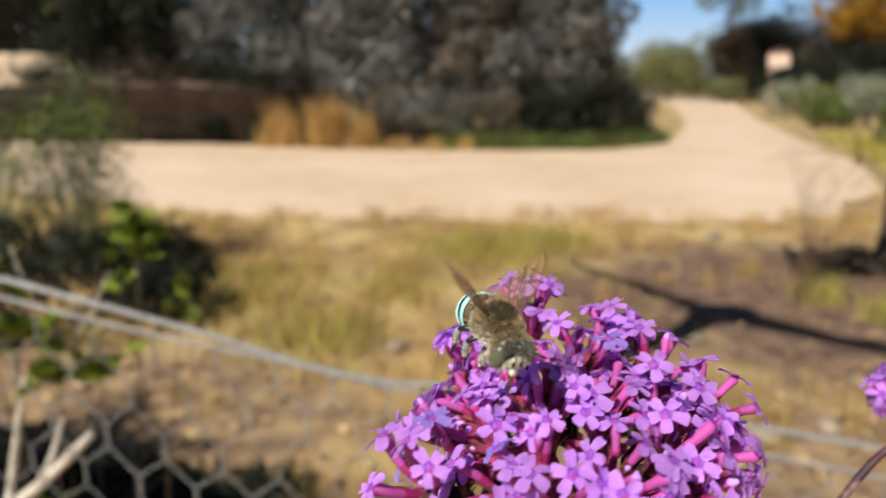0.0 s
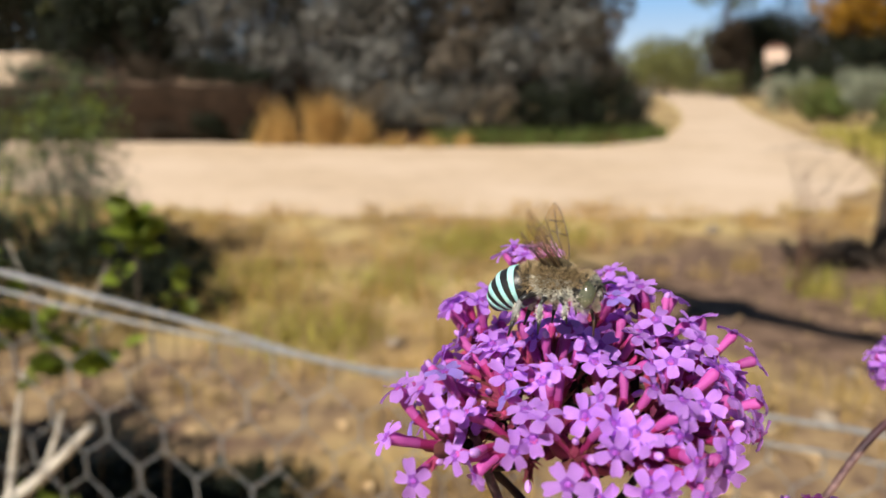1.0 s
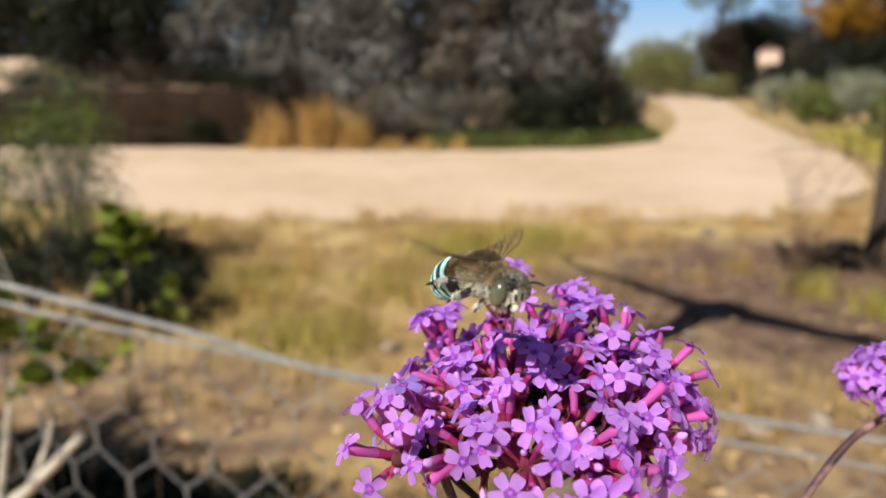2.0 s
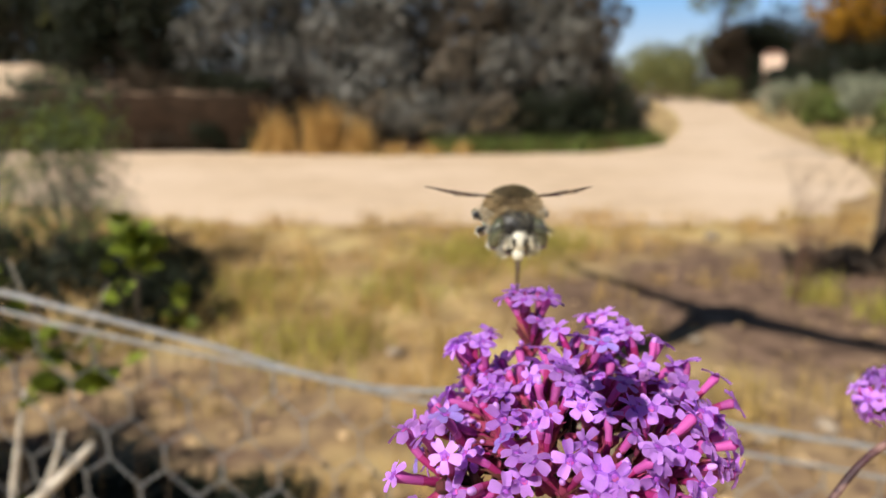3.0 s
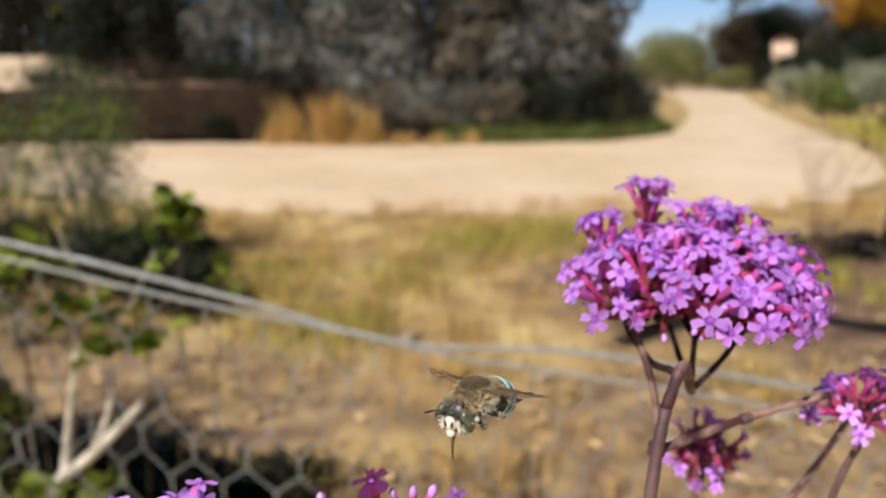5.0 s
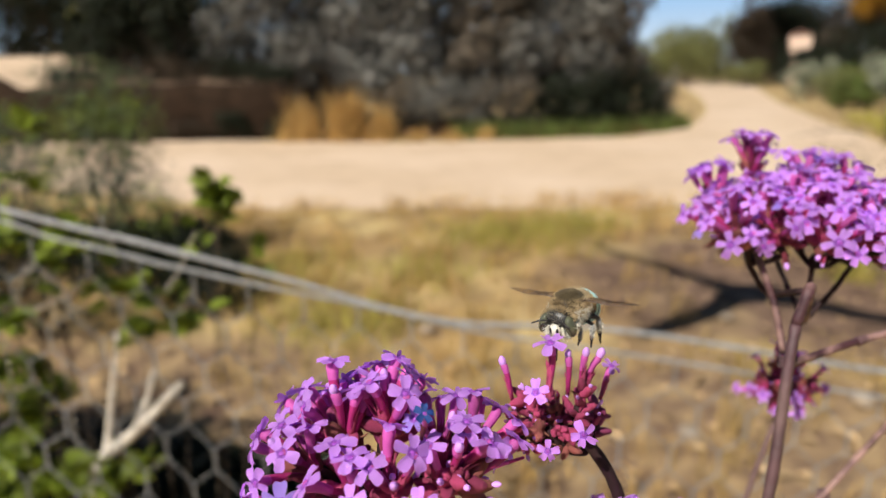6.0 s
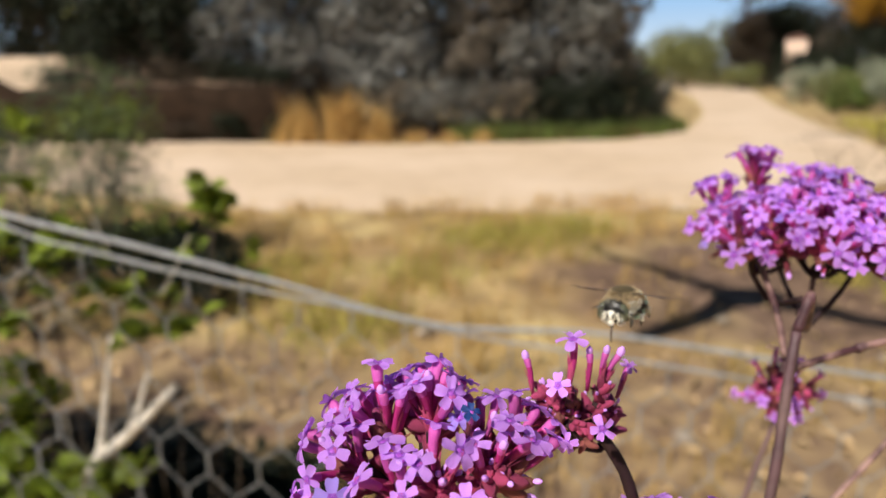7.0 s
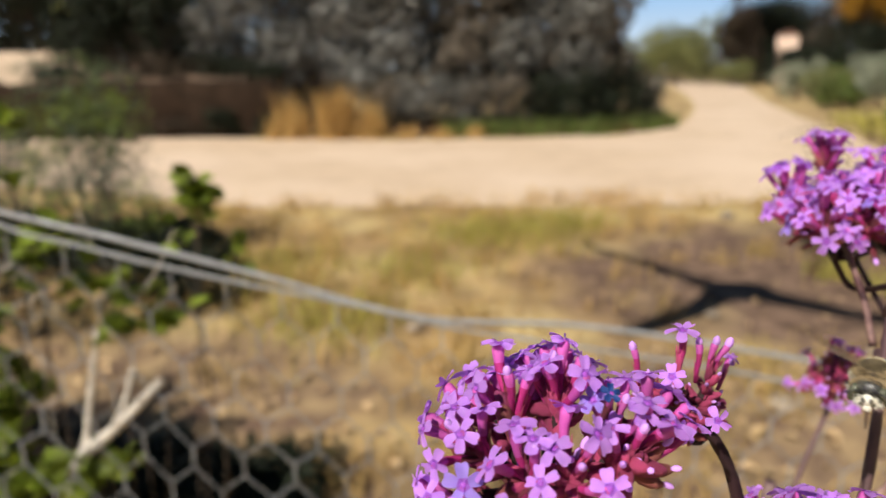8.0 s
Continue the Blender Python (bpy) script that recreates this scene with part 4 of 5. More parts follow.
def corolla_mesh(i, mat):
    """Five notched lobes round a dark throat, unit radius, facing +z."""
    rng = random.Random(100 + i)
    bm = bmesh.new()
    for k in range(5):
        a = 2 * math.pi * k / 5 + rng.uniform(-0.08, 0.08)
        long, wide, lift = rng.uniform(0.9, 1.1), rng.uniform(0.34, 0.43), rng.uniform(-0.45, 0.08)
        rows = []
        for t, w in ((0.08, 0.10), (0.27, 0.22), (0.48, 0.275), (0.70, 0.32), (0.88, 0.31), (0.98, 0.20)):
            w *= wide / 0.40
            z = lift * t * t + 0.05 * math.sin(3 * t)
            tip = t * long - (0.06 if t > 0.9 else 0)
            rows.append([(-w, t * long, z + 0.09 * t), (0, tip, z - 0.05), (w, t * long, z + 0.05 * t * rng.uniform(0.2, 1.4))])
        rot = Matrix.Rotation(a, 3, "Z") @ Matrix.Rotation(rng.uniform(-0.35, 0.35), 3, "Y")
        made = [[bm.verts.new(rot @ Vector(p)) for p in r] for r in rows]
        for row, (p, q) in enumerate(zip(made, made[1:])):
            for j in (0, 1):
                bm.faces.new((p[j], p[j + 1], q[j + 1], q[j])).material_index = 2 if row == 0 else 0
    bmesh.ops.solidify(bm, geom=bm.faces[:], thickness=0.035)
    bmesh.ops.split_edges(bm, edges=[e for e in bm.edges if len(e.link_faces) == 2 and e.calc_face_angle() > 0.9])
    n = len(bm.faces)
    ball(bm, (0, 0, -0.02), (0.15, 0.15, 0.055), None, 10, 6)
    for j, f in enumerate(bm.faces):
        if j >= n:
            f.material_index = 1
    data = mesh_from(bm, "corolla")
    data.shade_smooth()
    data.materials.append(mat)
    data.materials.append(THROAT)
    data.materials.append(PETAL_INNER if mat is not PETAL_FADED else mat)
    return data


def shape_mesh(name, mat, points, radii, sides=7):
    bm = bmesh.new()
    tube(bm, points, radii, sides)
    data = mesh_from(bm, name)
    data.materials.append(mat)
    data.shade_smooth()
    return data


def tube_mesh(i):
    """A slim floret tube, dark red below and paler pink-purple towards its mouth."""
    line = [(0, 0, 0), (0.02 * i, 0.02, 0.3), (0.03 * i, 0.045, 0.55), (0.02 * i, 0.04, 0.75), (0, 0.02, 0.92), (0, 0, 0.985)]
    data = shape_mesh("tube", TUBE, line, [0.046, 0.056, 0.064, 0.074, 0.09, 0.062])
    data.materials.append(TUBE_PALE)
    for f in data.polygons:
        f.material_index = 1 if f.center.z > (0.6, 0.72, 0.5)[i] else 0
    return data


def calyx_mesh(i, mat, fuzz=26):
    """A ribbed calyx with five pointed teeth and short hairs."""
    rng = random.Random(60 + i)
    bm = bmesh.new()
    tube(bm, [(0, 0, 0), (0, 0, 0.08), (0.015 * i, 0.01, 0.3), (0.01, 0, 0.5)], [0.034, 0.05, 0.062, 0.05], 8)
    for k in range(5):
        a = 1.2566 * k + rng.uniform(-0.2, 0.2)
        d = Vector((math.cos(a), math.sin(a), 0))
        tube(bm, [d * 0.03 + Vector((0, 0, 0.42)), d * 0.05 + Vector((0, 0, 0.52)), d * rng.uniform(0.05, 0.1) + Vector((0, 0, rng.uniform(0.58, 0.7)))], [0.02, 0.016, 0.002], 4)
    for k in range(fuzz):
        a, z = rng.uniform(0, 6.283), rng.uniform(0.05, 0.5)
        d = Vector((math.cos(a), math.sin(a), 0))
        side = Vector((-d.y, d.x, 0)) * 0.006
        b = d * 0.05 + Vector((0, 0, z))
        bm.faces.new([bm.verts.new(q) for q in (b - side, b + side, b + d * rng.uniform(0.035, 0.065) + Vector((0, 0, rng.uniform(0.01, 0.06))))])
    data = mesh_from(bm, "calyx")
    data.materials.append(mat)
    data.shade_smooth()
    return data


COROLLAS = [corolla_mesh(i, PETAL) for i in range(7)]
COROLLAS_BLUE = [corolla_mesh(i, PETAL_BLUE) for i in range(2)]
COROLLA_FADED = corolla_mesh(9, PETAL_FADED)
TUBES = [tube_mesh(i) for i in range(3)]
CALYXES = [calyx_mesh(i, m) for i, m in enumerate((CALYX, CALYX_PINK, CALYX_OLIVE))]
BUDS = [shape_mesh("bud", PETAL, [(0, 0, 0), (0, 0, 0.3), (0, 0, 0.7), (0, 0, 1.0)], [0.5, 0.95, 0.95, 0.35])]
BRACTS = [shape_mesh("bract", BRACT, [(0, 0, 0), (0.03, 0, 0.35), (0.1, 0, 0.75), (0.2, 0, 1.0)], [0.03, 0.06, 0.045, 0.008], 5)]


def fat_calyx_mesh(i, mat):
    """A plump closed calyx with a pinched mouth, faintly ribbed."""
    bm = bmesh.new()
    tube(bm, [(0, 0, 0), (0.01, 0, 0.06), (0.02 * i, 0.01, 0.2), (0.02 * i, 0.02, 0.38), (0.03, 0.02, 0.5), (0.04, 0.02, 0.57)], [0.045, 0.085, 0.112, 0.1, 0.07, 0.03], 9)
    for v in bm.verts:
        k = 1 + 0.13 * math.sin(5 * math.atan2(v.co.y, v.co.x) + i)
        v.co.x, v.co.y = v.co.x * k, v.co.y * k
    data = mesh_from(bm, "calyx")
    data.materials.append(mat)
    data.shade_smooth()
    return data


FAT_CALYXES = [fat_calyx_mesh(i, m) for i, m in enumerate((CALYX_ROSE, CALYX_PINK, CALYX_OLIVE))]


def piece(name, data, parent, m):
    ob = new(name, data)
    ob.parent = parent
    ob.matrix_basis = m
    return ob


def floret(parent, base, direction, length, radius, rng, corolla=None, pink=None):
    """Tube, calyx and corolla; all lengths in metres."""
    m = Matrix.Translation(base) @ facing(direction, rng.uniform(0, 6.283)) @ Matrix.Scale(length, 4)
    f = piece("floret", TUBES[rng.randrange(3)], parent, m)
    which = rng.randrange(3) if pink is None else pink
    piece("calyx", CALYXES[which], f, Matrix.Scale(rng.uniform(0.9, 1.1), 4))
    tilt = Matrix.Rotation(rng.uniform(-0.35, 0.35), 4, "X") @ Matrix.Rotation(rng.uniform(-0.35, 0.35), 4, "Y")
    c = corolla or COROLLAS[rng.randrange(7)]
    piece("corolla", c, f, Matrix.Translation((0, 0, 1.0)) @ tilt @ Matrix.Scale(radius / length, 4))


def bud(parent, base, direction, length, rng, knob=True, pink=None, slim=1.0, plump=False):
    m = Matrix.Translation(base) @ facing(direction, rng.uniform(0, 6.283)) @ Matrix.Diagonal((length * 1.7 * slim, length * 1.7 * slim, length * 1.7, 1))
    which = rng.randrange(3) if pink is None else pink
    f = piece("closed_calyx", (FAT_CALYXES if plump else CALYXES)[which], parent, m)
    if knob:
        piece("bud", BUDS[0], f, Matrix.Translation((0.01, 0, 0.55)) @ Matrix.Diagonal((0.05, 0.05, rng.uniform(0.12, 0.26), 1)))


def closed_floret(parent, base, direction, length, rng, pink=None):
    """A floret whose corolla is still rolled into a round lilac bud."""
    m = Matrix.Translation(base) @ facing(direction, rng.uniform(0, 6.283)) @ Matrix.Scale(length, 4)
    f = piece("floret", TUBES[rng.randrange(3)], parent, m)
    piece("calyx", CALYXES[rng.randrange(3) if pink is None else pink], f, Matrix.Scale(rng.uniform(0.9, 1.1), 4))
    wide = rng.uniform(0.85, 1.15) * 0.00058 / length
    piece("bud", BUDS[0], f, Matrix.Translation((0, 0, 0.93)) @ Matrix.Diagonal((wide, wide, wide * 2.6, 1)))


def spike(parent, tip, axis, n, buds, rng, spread=(10, 58), length=8.6, radius=2.75, bud_length=4.0, blue=0, pink=None, knob=0.6, bract=4.0, every=3, fat=1.0, plump=False):
    """One flower spike: florets round its end, closed calyces below and between. tip in millimetres."""
    axis = Vector(axis).normalized()
    u = axis.orthogonal().normalized()
    v = axis.cross(u)
    for k in range(n):
        a = 2.39996 * k + rng.uniform(-0.35, 0.35)
        th = radians(spread[0] + (spread[1] - spread[0]) * math.sqrt((k + 0.5) / n) + rng.uniform(-6, 6))
        d = (axis * math.cos(th) + (u * math.cos(a) + v * math.sin(a)) * math.sin(th)).normalized()
        d.z = max(d.z, 0.02)
        base = Vector(tip) - axis * rng.uniform(0, 3.5) * (th / 1.0)
        floret(parent, base * MM, d, length * rng.uniform(0.88, 1.1) * MM, radius * rng.uniform(0.86, 1.1) * MM, rng,
               COROLLAS_BLUE[rng.randrange(2)] if rng.random() < blue else None, pink)
    for k in range(1 if n > 1 and rng.random() < 0.75 else 0):
        d = (axis + Vector((rng.gauss(0, 0.3), rng.gauss(0, 0.3), rng.gauss(0, 0.3)))).normalized()
        closed_floret(parent, Vector(tip) * MM, d, length * rng.uniform(0.6, 0.9) * MM, rng, pink)
    for k in range(buds):
        a = 2.39996 * k + 1 + rng.uniform(-0.4, 0.4)
        th = radians(rng.uniform(5, 85))
        d = (axis * math.cos(th) + (u * math.cos(a) + v * math.sin(a)) * math.sin(th)).normalized()
        base = Vector(tip) - axis * rng.uniform(-0.5, 5.0)
        if k % every == 2:
            piece("bract", BRACTS[0], parent, Matrix.Translation(base * MM) @ facing(d, rng.uniform(0, 6)) @ Matrix.Scale(bract * MM, 4))
        else:
            bud(parent, base * MM, d, bud_length * rng.uniform(0.8, 1.15) * MM, rng, rng.random() < knob, pink, fat, plump)


def core(parent, spikes, nodes, mat=STEM_DARK):
    """The inner branches of a head, each from its nearest node to its spike."""
    for tip, axis in spikes:
        bm = bmesh.new()
        t = Vector(tip)
        n = min((Vector(q) for q in nodes), key=lambda q: (q - t).length)
        back = t - Vector(axis).normalized() * 6
        line = curve_points([n * MM, n.lerp(back, 0.6) * MM + Vector((0, 0, -0.0008)), back * MM, t * MM], 3)
        tube(bm, line, [0.0006, 0.0006, 0.0006, 0.0006, 0.0006, 0.0007, 0.0008, 0.0008, 0.0008, 0.0004], 6)
        part("branchlet", bm, mat, parent)


def dome(centre, radii, rings):
    """Spike tips on an ellipsoid: rings of (elevation, count, first angle)."""
    out = []
    for el, count, first in rings:
        for k in range(count):
            a, e = radians(first + 360 * k / count), radians(el)
            d = Vector((math.cos(a) * math.cos(e), math.sin(a) * math.cos(e), math.sin(e)))
            out.append((tuple(Vector(centre) + Vector((d.x * radii[0], d.y * radii[1], d.z * radii[2]))), tuple(d)))
    return out


def stalk(parent, points, r0, r1, mat=STEM, name="stem", sides=10):
    line = curve_points(points, 6)
    bm = bmesh.new()
    tube(bm, line, [(r0 + (r1 - r0) * i / (len(line) - 1)) * (1 + 0.06 * math.sin(i * 1.9)) for i in range(len(line))], sides)
    return part(name, bm, mat, parent)


A_ROWS = [
    (0, pose(0.0104, 0.0829, 1.0096, 1.7, 0.3, -1.5)), (0.5, pose(0.0191, 0.0827, 1.0128, -0.7, 0.3, 0.2)),
    (1, pose(0.0135, 0.0811, 1.0100, 0.0, 0.0, 0.0)), (1.5, pose(0.0128, 0.0863, 1.0086, 0.3, -0.6, -1.5)),
    (3, pose(0.0146, 0.0874, 1.0092, 0.9, 0.2, -1.8)), (3.5, pose(0.0150, 0.0884, 1.0089, 0.9, 0.0, -1.8)),
    (4, pose(0.0126, 0.0880, 1.0079, 0.2, 0.6, -1.1)), (5.5, pose(0.0211, 0.0872, 1.0062, -0.3, 5.0, 1.0)),
    (6, pose(0.0232, 0.0900, 1.0029, -0.9, 4.0, 0.9)), (6.5, pose(0.0255, 0.0941, 1.0026, -0.4, 5.0, 0.7)),
    (7, pose(0.0297, 0.0954, 1.0017, -1.6, 4.0, -0.2)), (7.5, pose(0.0397, 0.0941, 1.0021, -2.2, 3.4, -0.6)),
    (8, pose(0.0545, 0.0920, 1.0017, -1.1, 3.3, 0.3))]
B_ROWS = [
    (0, pose(-0.0540, 0.0333, 0.9875, 4.5, -4.0, -3.3)), (5, pose(-0.0540, 0.0333, 0.9875, 4.5, -4.0, -3.3)),
    (5.5, pose(-0.0540, 0.0333, 0.9875, 4.5, -4.0, -3.3)), (6, pose(-0.0494, 0.0329, 0.9879, 0.8, 0.1, -0.1)),
    (6.5, pose(-0.0476, 0.0355, 0.9889, 0.1, 0.0, 0.3)), (7, pose(-0.0409, 0.0363, 0.9882, 0.0, 0.0, 0.0)),
    (7.5, pose(-0.0301, 0.0343, 0.9900, -0.4, -0.7, -0.8)), (8, pose(-0.0166, 0.0308, 0.9897, -0.4, -1.1, -3.2))]
C_ROWS = [
    (0, pose(-0.0313, 0.0410, 0.9876, 1.3, -2.9, -1.4)), (5, pose(-0.0313, 0.0410, 0.9876, 1.3, -2.9, -1.4)),
    (5.5, pose(-0.0313, 0.0410, 0.9876, 1.3, -2.9, -1.4)), (6, pose(-0.0295, 0.0433, 0.9863, 1.2, -2.3, 0.7)),
    (6.5, pose(-0.0277, 0.0452, 0.9875, 0.9, -0.8, 0.6)), (7, pose(-0.0233, 0.0463, 0.9876, 0.0, 0.0, 0.0)),
    (7.5, pose(-0.0134, 0.0456, 0.9882, 0.4, 0.7, 1.6)), (8, pose(-0.0001, 0.0440, 0.9861, -0.3, 0.2, 0.4))]
D_ROWS = [
    (0, pose(0.0408, 0.1259, 0.9503, 1.0, -2.2, -0.2)), (5, pose(0.0408, 0.1259, 0.9503, 1.0, -2.2, -0.2)),
    (5.5, pose(0.0408, 0.1259, 0.9503, 1.0, -2.2, -0.2)), (6, pose(0.0421, 0.1258, 0.9500, -0.1, -0.6, -0.6)),
    (6.5, pose(0.0418, 0.1263, 0.9516, 0.3, -0.4, 0.2)), (7, pose(0.0454, 0.1262, 0.9508, 0.0, 0.0, 0.0)),
    (7.5, pose(0.0566, 0.1267, 0.9497, 0.3, 1.3, 1.6)), (8, pose(0.0700, 0.1262, 0.9490, 0.5, 2.0, 2.0))]
E_ROWS = [
    (0, pose(0.0868, 0.1211, 1.0040)), (1, pose(0.0900, 0.1185, 1.0029)), (1.5, pose(0.0891, 0.1185, 1.0030)), (3, pose(0.0899, 0.1194, 1.0043)),
    (3.5, pose(0.0892, 0.1194, 1.0045)), (4, pose(0.0875, 0.1194, 1.0035)), (5.5, pose(0.0945, 0.1194, 1.0035)), (6, pose(0.0970, 0.1194, 1.0035)),
    (6.5, pose(0.0985, 0.1194, 1.0035)), (7, pose(0.1025, 0.1194, 1.0035)), (7.5, pose(0.1125, 0.1194, 1.0035)), (8, pose(0.1270, 0.1194, 1.0035))]


def at(rows, t):
    return next(m for s, m in rows if s == t)


def head_a():
    """The broad flower head on the tall stem."""
    rng = random.Random(21)
    thing = root("verbena_flower", at(A_ROWS, 0), "broad domed purple verbena head on a tall stem", "flower", "verbena flowers")
    spikes = dome((6, 9, -10.5), (17.5, 16.5, 9.8), ((20, 12, 20), (46, 9, 5), (72, 4, 40)))
    spikes += [((1.5, 27, 4.8), (0.0, 0.1, 1)), ((-7.5, 23.5, -2.0), (-0.45, 0.1, 1)), ((14, 23.5, 0.8), (0.25, 0.2, 1)), ((-13, -3, -5), (-0.65, -0.5, 0.35)), ((23, 8, -7), (1, 0, 0.25)), ((10, -6, -6), (0.1, -1, 0.1)), ((8, 18, 2), (0.1, 0.0, 1)), ((18, 17, 0.5), (0.35, 0.15, 1)), ((25, 14, -3), (0.7, 0.2, 0.7))]
    for i, (tip, axis) in enumerate(spikes):
        low = axis[1] < -0.2 and tip[2] < -5.5
        tip = (tip[0], tip[1], tip[2] + (2.0 if low else 0))
        axis = (axis[0], axis[1], axis[2] + (0.2 if low else 0.5))
        top = i in (25, 26, 27)
        spike(thing, tip, axis, 8 if top else 5, 12, rng, (5, 32) if top else (8, 46), 9.2, 2.65, 4.2, 0.3 if tip[0] < -9 and tip[1] < 4 else 0.02, 1 if i % 3 == 0 else None, 0.4, 4.0, 6, 1.25, i % 2 == 0)
    node = (7, 4, -24)
    nodes = [(-7, 3, -12), (16, 6, -12), (4, -1, -11), (4, 19, -9)]
    core(thing, spikes, nodes)
    for q in nodes[1:]:
        stalk(thing, [Vector(node) * MM, Vector(node).lerp(Vector(q), 0.6) * MM + Vector((0, 0, -0.001)), Vector(q) * MM], 0.0006, 0.0005, STEM_DARK, "branch")
    inv = at(A_ROWS, 7).inverted()
    n = Vector(node) * MM
    joint = inv @ Vector((0.0238, 0.0805, 0.9835))
    stalk(thing, [inv @ Vector(p) for p in ((0.012, 0.068, 0.93), (0.018, 0.072, 0.953), (0.022, 0.078, 0.976))] + [joint], 0.00105, 0.00098)
    stalk(thing, [joint, inv @ Vector((0.027, 0.083, 0.990)), n], 0.00098, 0.0009, STEM_BANDED)
    stalk(thing, [inv @ Vector((0.025, 0.082, 0.9895)), Vector((-2, 3, -18)) * MM, Vector((-7, 3, -12)) * MM], 0.0007, 0.0006, STEM_DARK, "branch")
    stalk(thing, [inv @ Vector(p) for p in ((0.0225, 0.0795, 0.9762), (0.031, 0.084, 0.9762), (0.039, 0.088, 0.9765), (0.047, 0.091, 0.977), (0.0595, 0.095, 0.978))], 0.0008, 0.0007, STEM_BANDED, "side_shoot")
    stalk(thing, [inv @ Vector(p) for p in ((0.0255, 0.087, 0.975), (0.0242, 0.09, 0.984), (0.021, 0.093, 0.994), (0.019, 0.095, 1.001))], 0.0007, 0.0006, STEM_BANDED, "branch")
    for p, q, r in (((0.0405, 0.0885, 0.9766), (0.0425, 0.0893, 0.9768), 0.0010), ((0.0224, 0.0795, 0.9755), (0.0227, 0.080, 0.9775), 0.0015)):
        stalk(thing, [inv @ Vector(p), inv @ (Vector(p).lerp(Vector(q), 0.5)), inv @ Vector(q)], r, r * 0.9, STEM, "node")
    return thing


def head_b():
    rng = random.Random(22)
    thing = root("verbena_flower", at(B_ROWS, 0), "half-open verbena head of pale purple florets and magenta tubes", "flower", "verbena flowers")
    clusters = (((-10, 6, -3), (-0.25, 0.1, 1), 6, 8), ((-4, 6, -2), (0, 0.15, 1), 7, 8), ((-14, 3, -7), (-0.6, -0.2, 0.7), 6, 8), ((-15, -1, -12), (-0.7, -0.6, 0.3), 7, 8),
                ((-8, -1, -8.5), (-0.2, -0.55, 0.8), 4, 18), ((-3, -0.5, -8), (0.1, -0.5, 0.85), 3, 18), ((-10, -2, -15), (-0.3, -1, 0.1), 5, 10), ((-12, 8, -6), (-0.5, 0.4, 0.8), 5, 6),
                ((-5, 10, -3), (0, 0.5, 1), 5, 6), ((3, 4, -5), (0.1, 0.1, 1), 4, 12), ((6, 5, -5.5), (0.45, 0, 0.85), 5, 12), ((4, 1.5, -7), (0.3, -0.5, 0.8), 1, 18), ((6, 2, -8), (0.8, -0.35, 0.35), 0, 12))
    for i, (tip, axis, n, buds) in enumerate(clusters):
        tip = (tip[0] + 0.2, tip[1], tip[2] - 1.6)
        spike(thing, tip, axis, n + 1, buds + 6, rng, (6, 40), 9.2, 2.5, 4.6, 0.04, 1 if i % 2 else None, 0.3, 3.5, 9, 1.15, True)
    floret(thing, Vector((1.0, -0.3, -1.6)) * MM, (0.1, -0.4, 0.8), 5.5 * MM, 1.35 * MM, rng, COROLLA_FADED)
    left, right = (-6, 4, -14), (3.5, 4, -12)
    core(thing, [c[:2] for c in clusters], [left, right])
    stalk(thing, [Vector((2, 4, -75)) * MM, Vector((1.2, 4, -45)) * MM, Vector((1.8, 4, -24)) * MM, Vector(right) * MM], 0.0011, 0.0009, STEM_DARK)
    stalk(thing, [Vector((1.2, 4.5, -40)) * MM, Vector((-3, 5, -24)) * MM, Vector(left) * MM], 0.0009, 0.0008, STEM_DARK, "branch")
    return thing


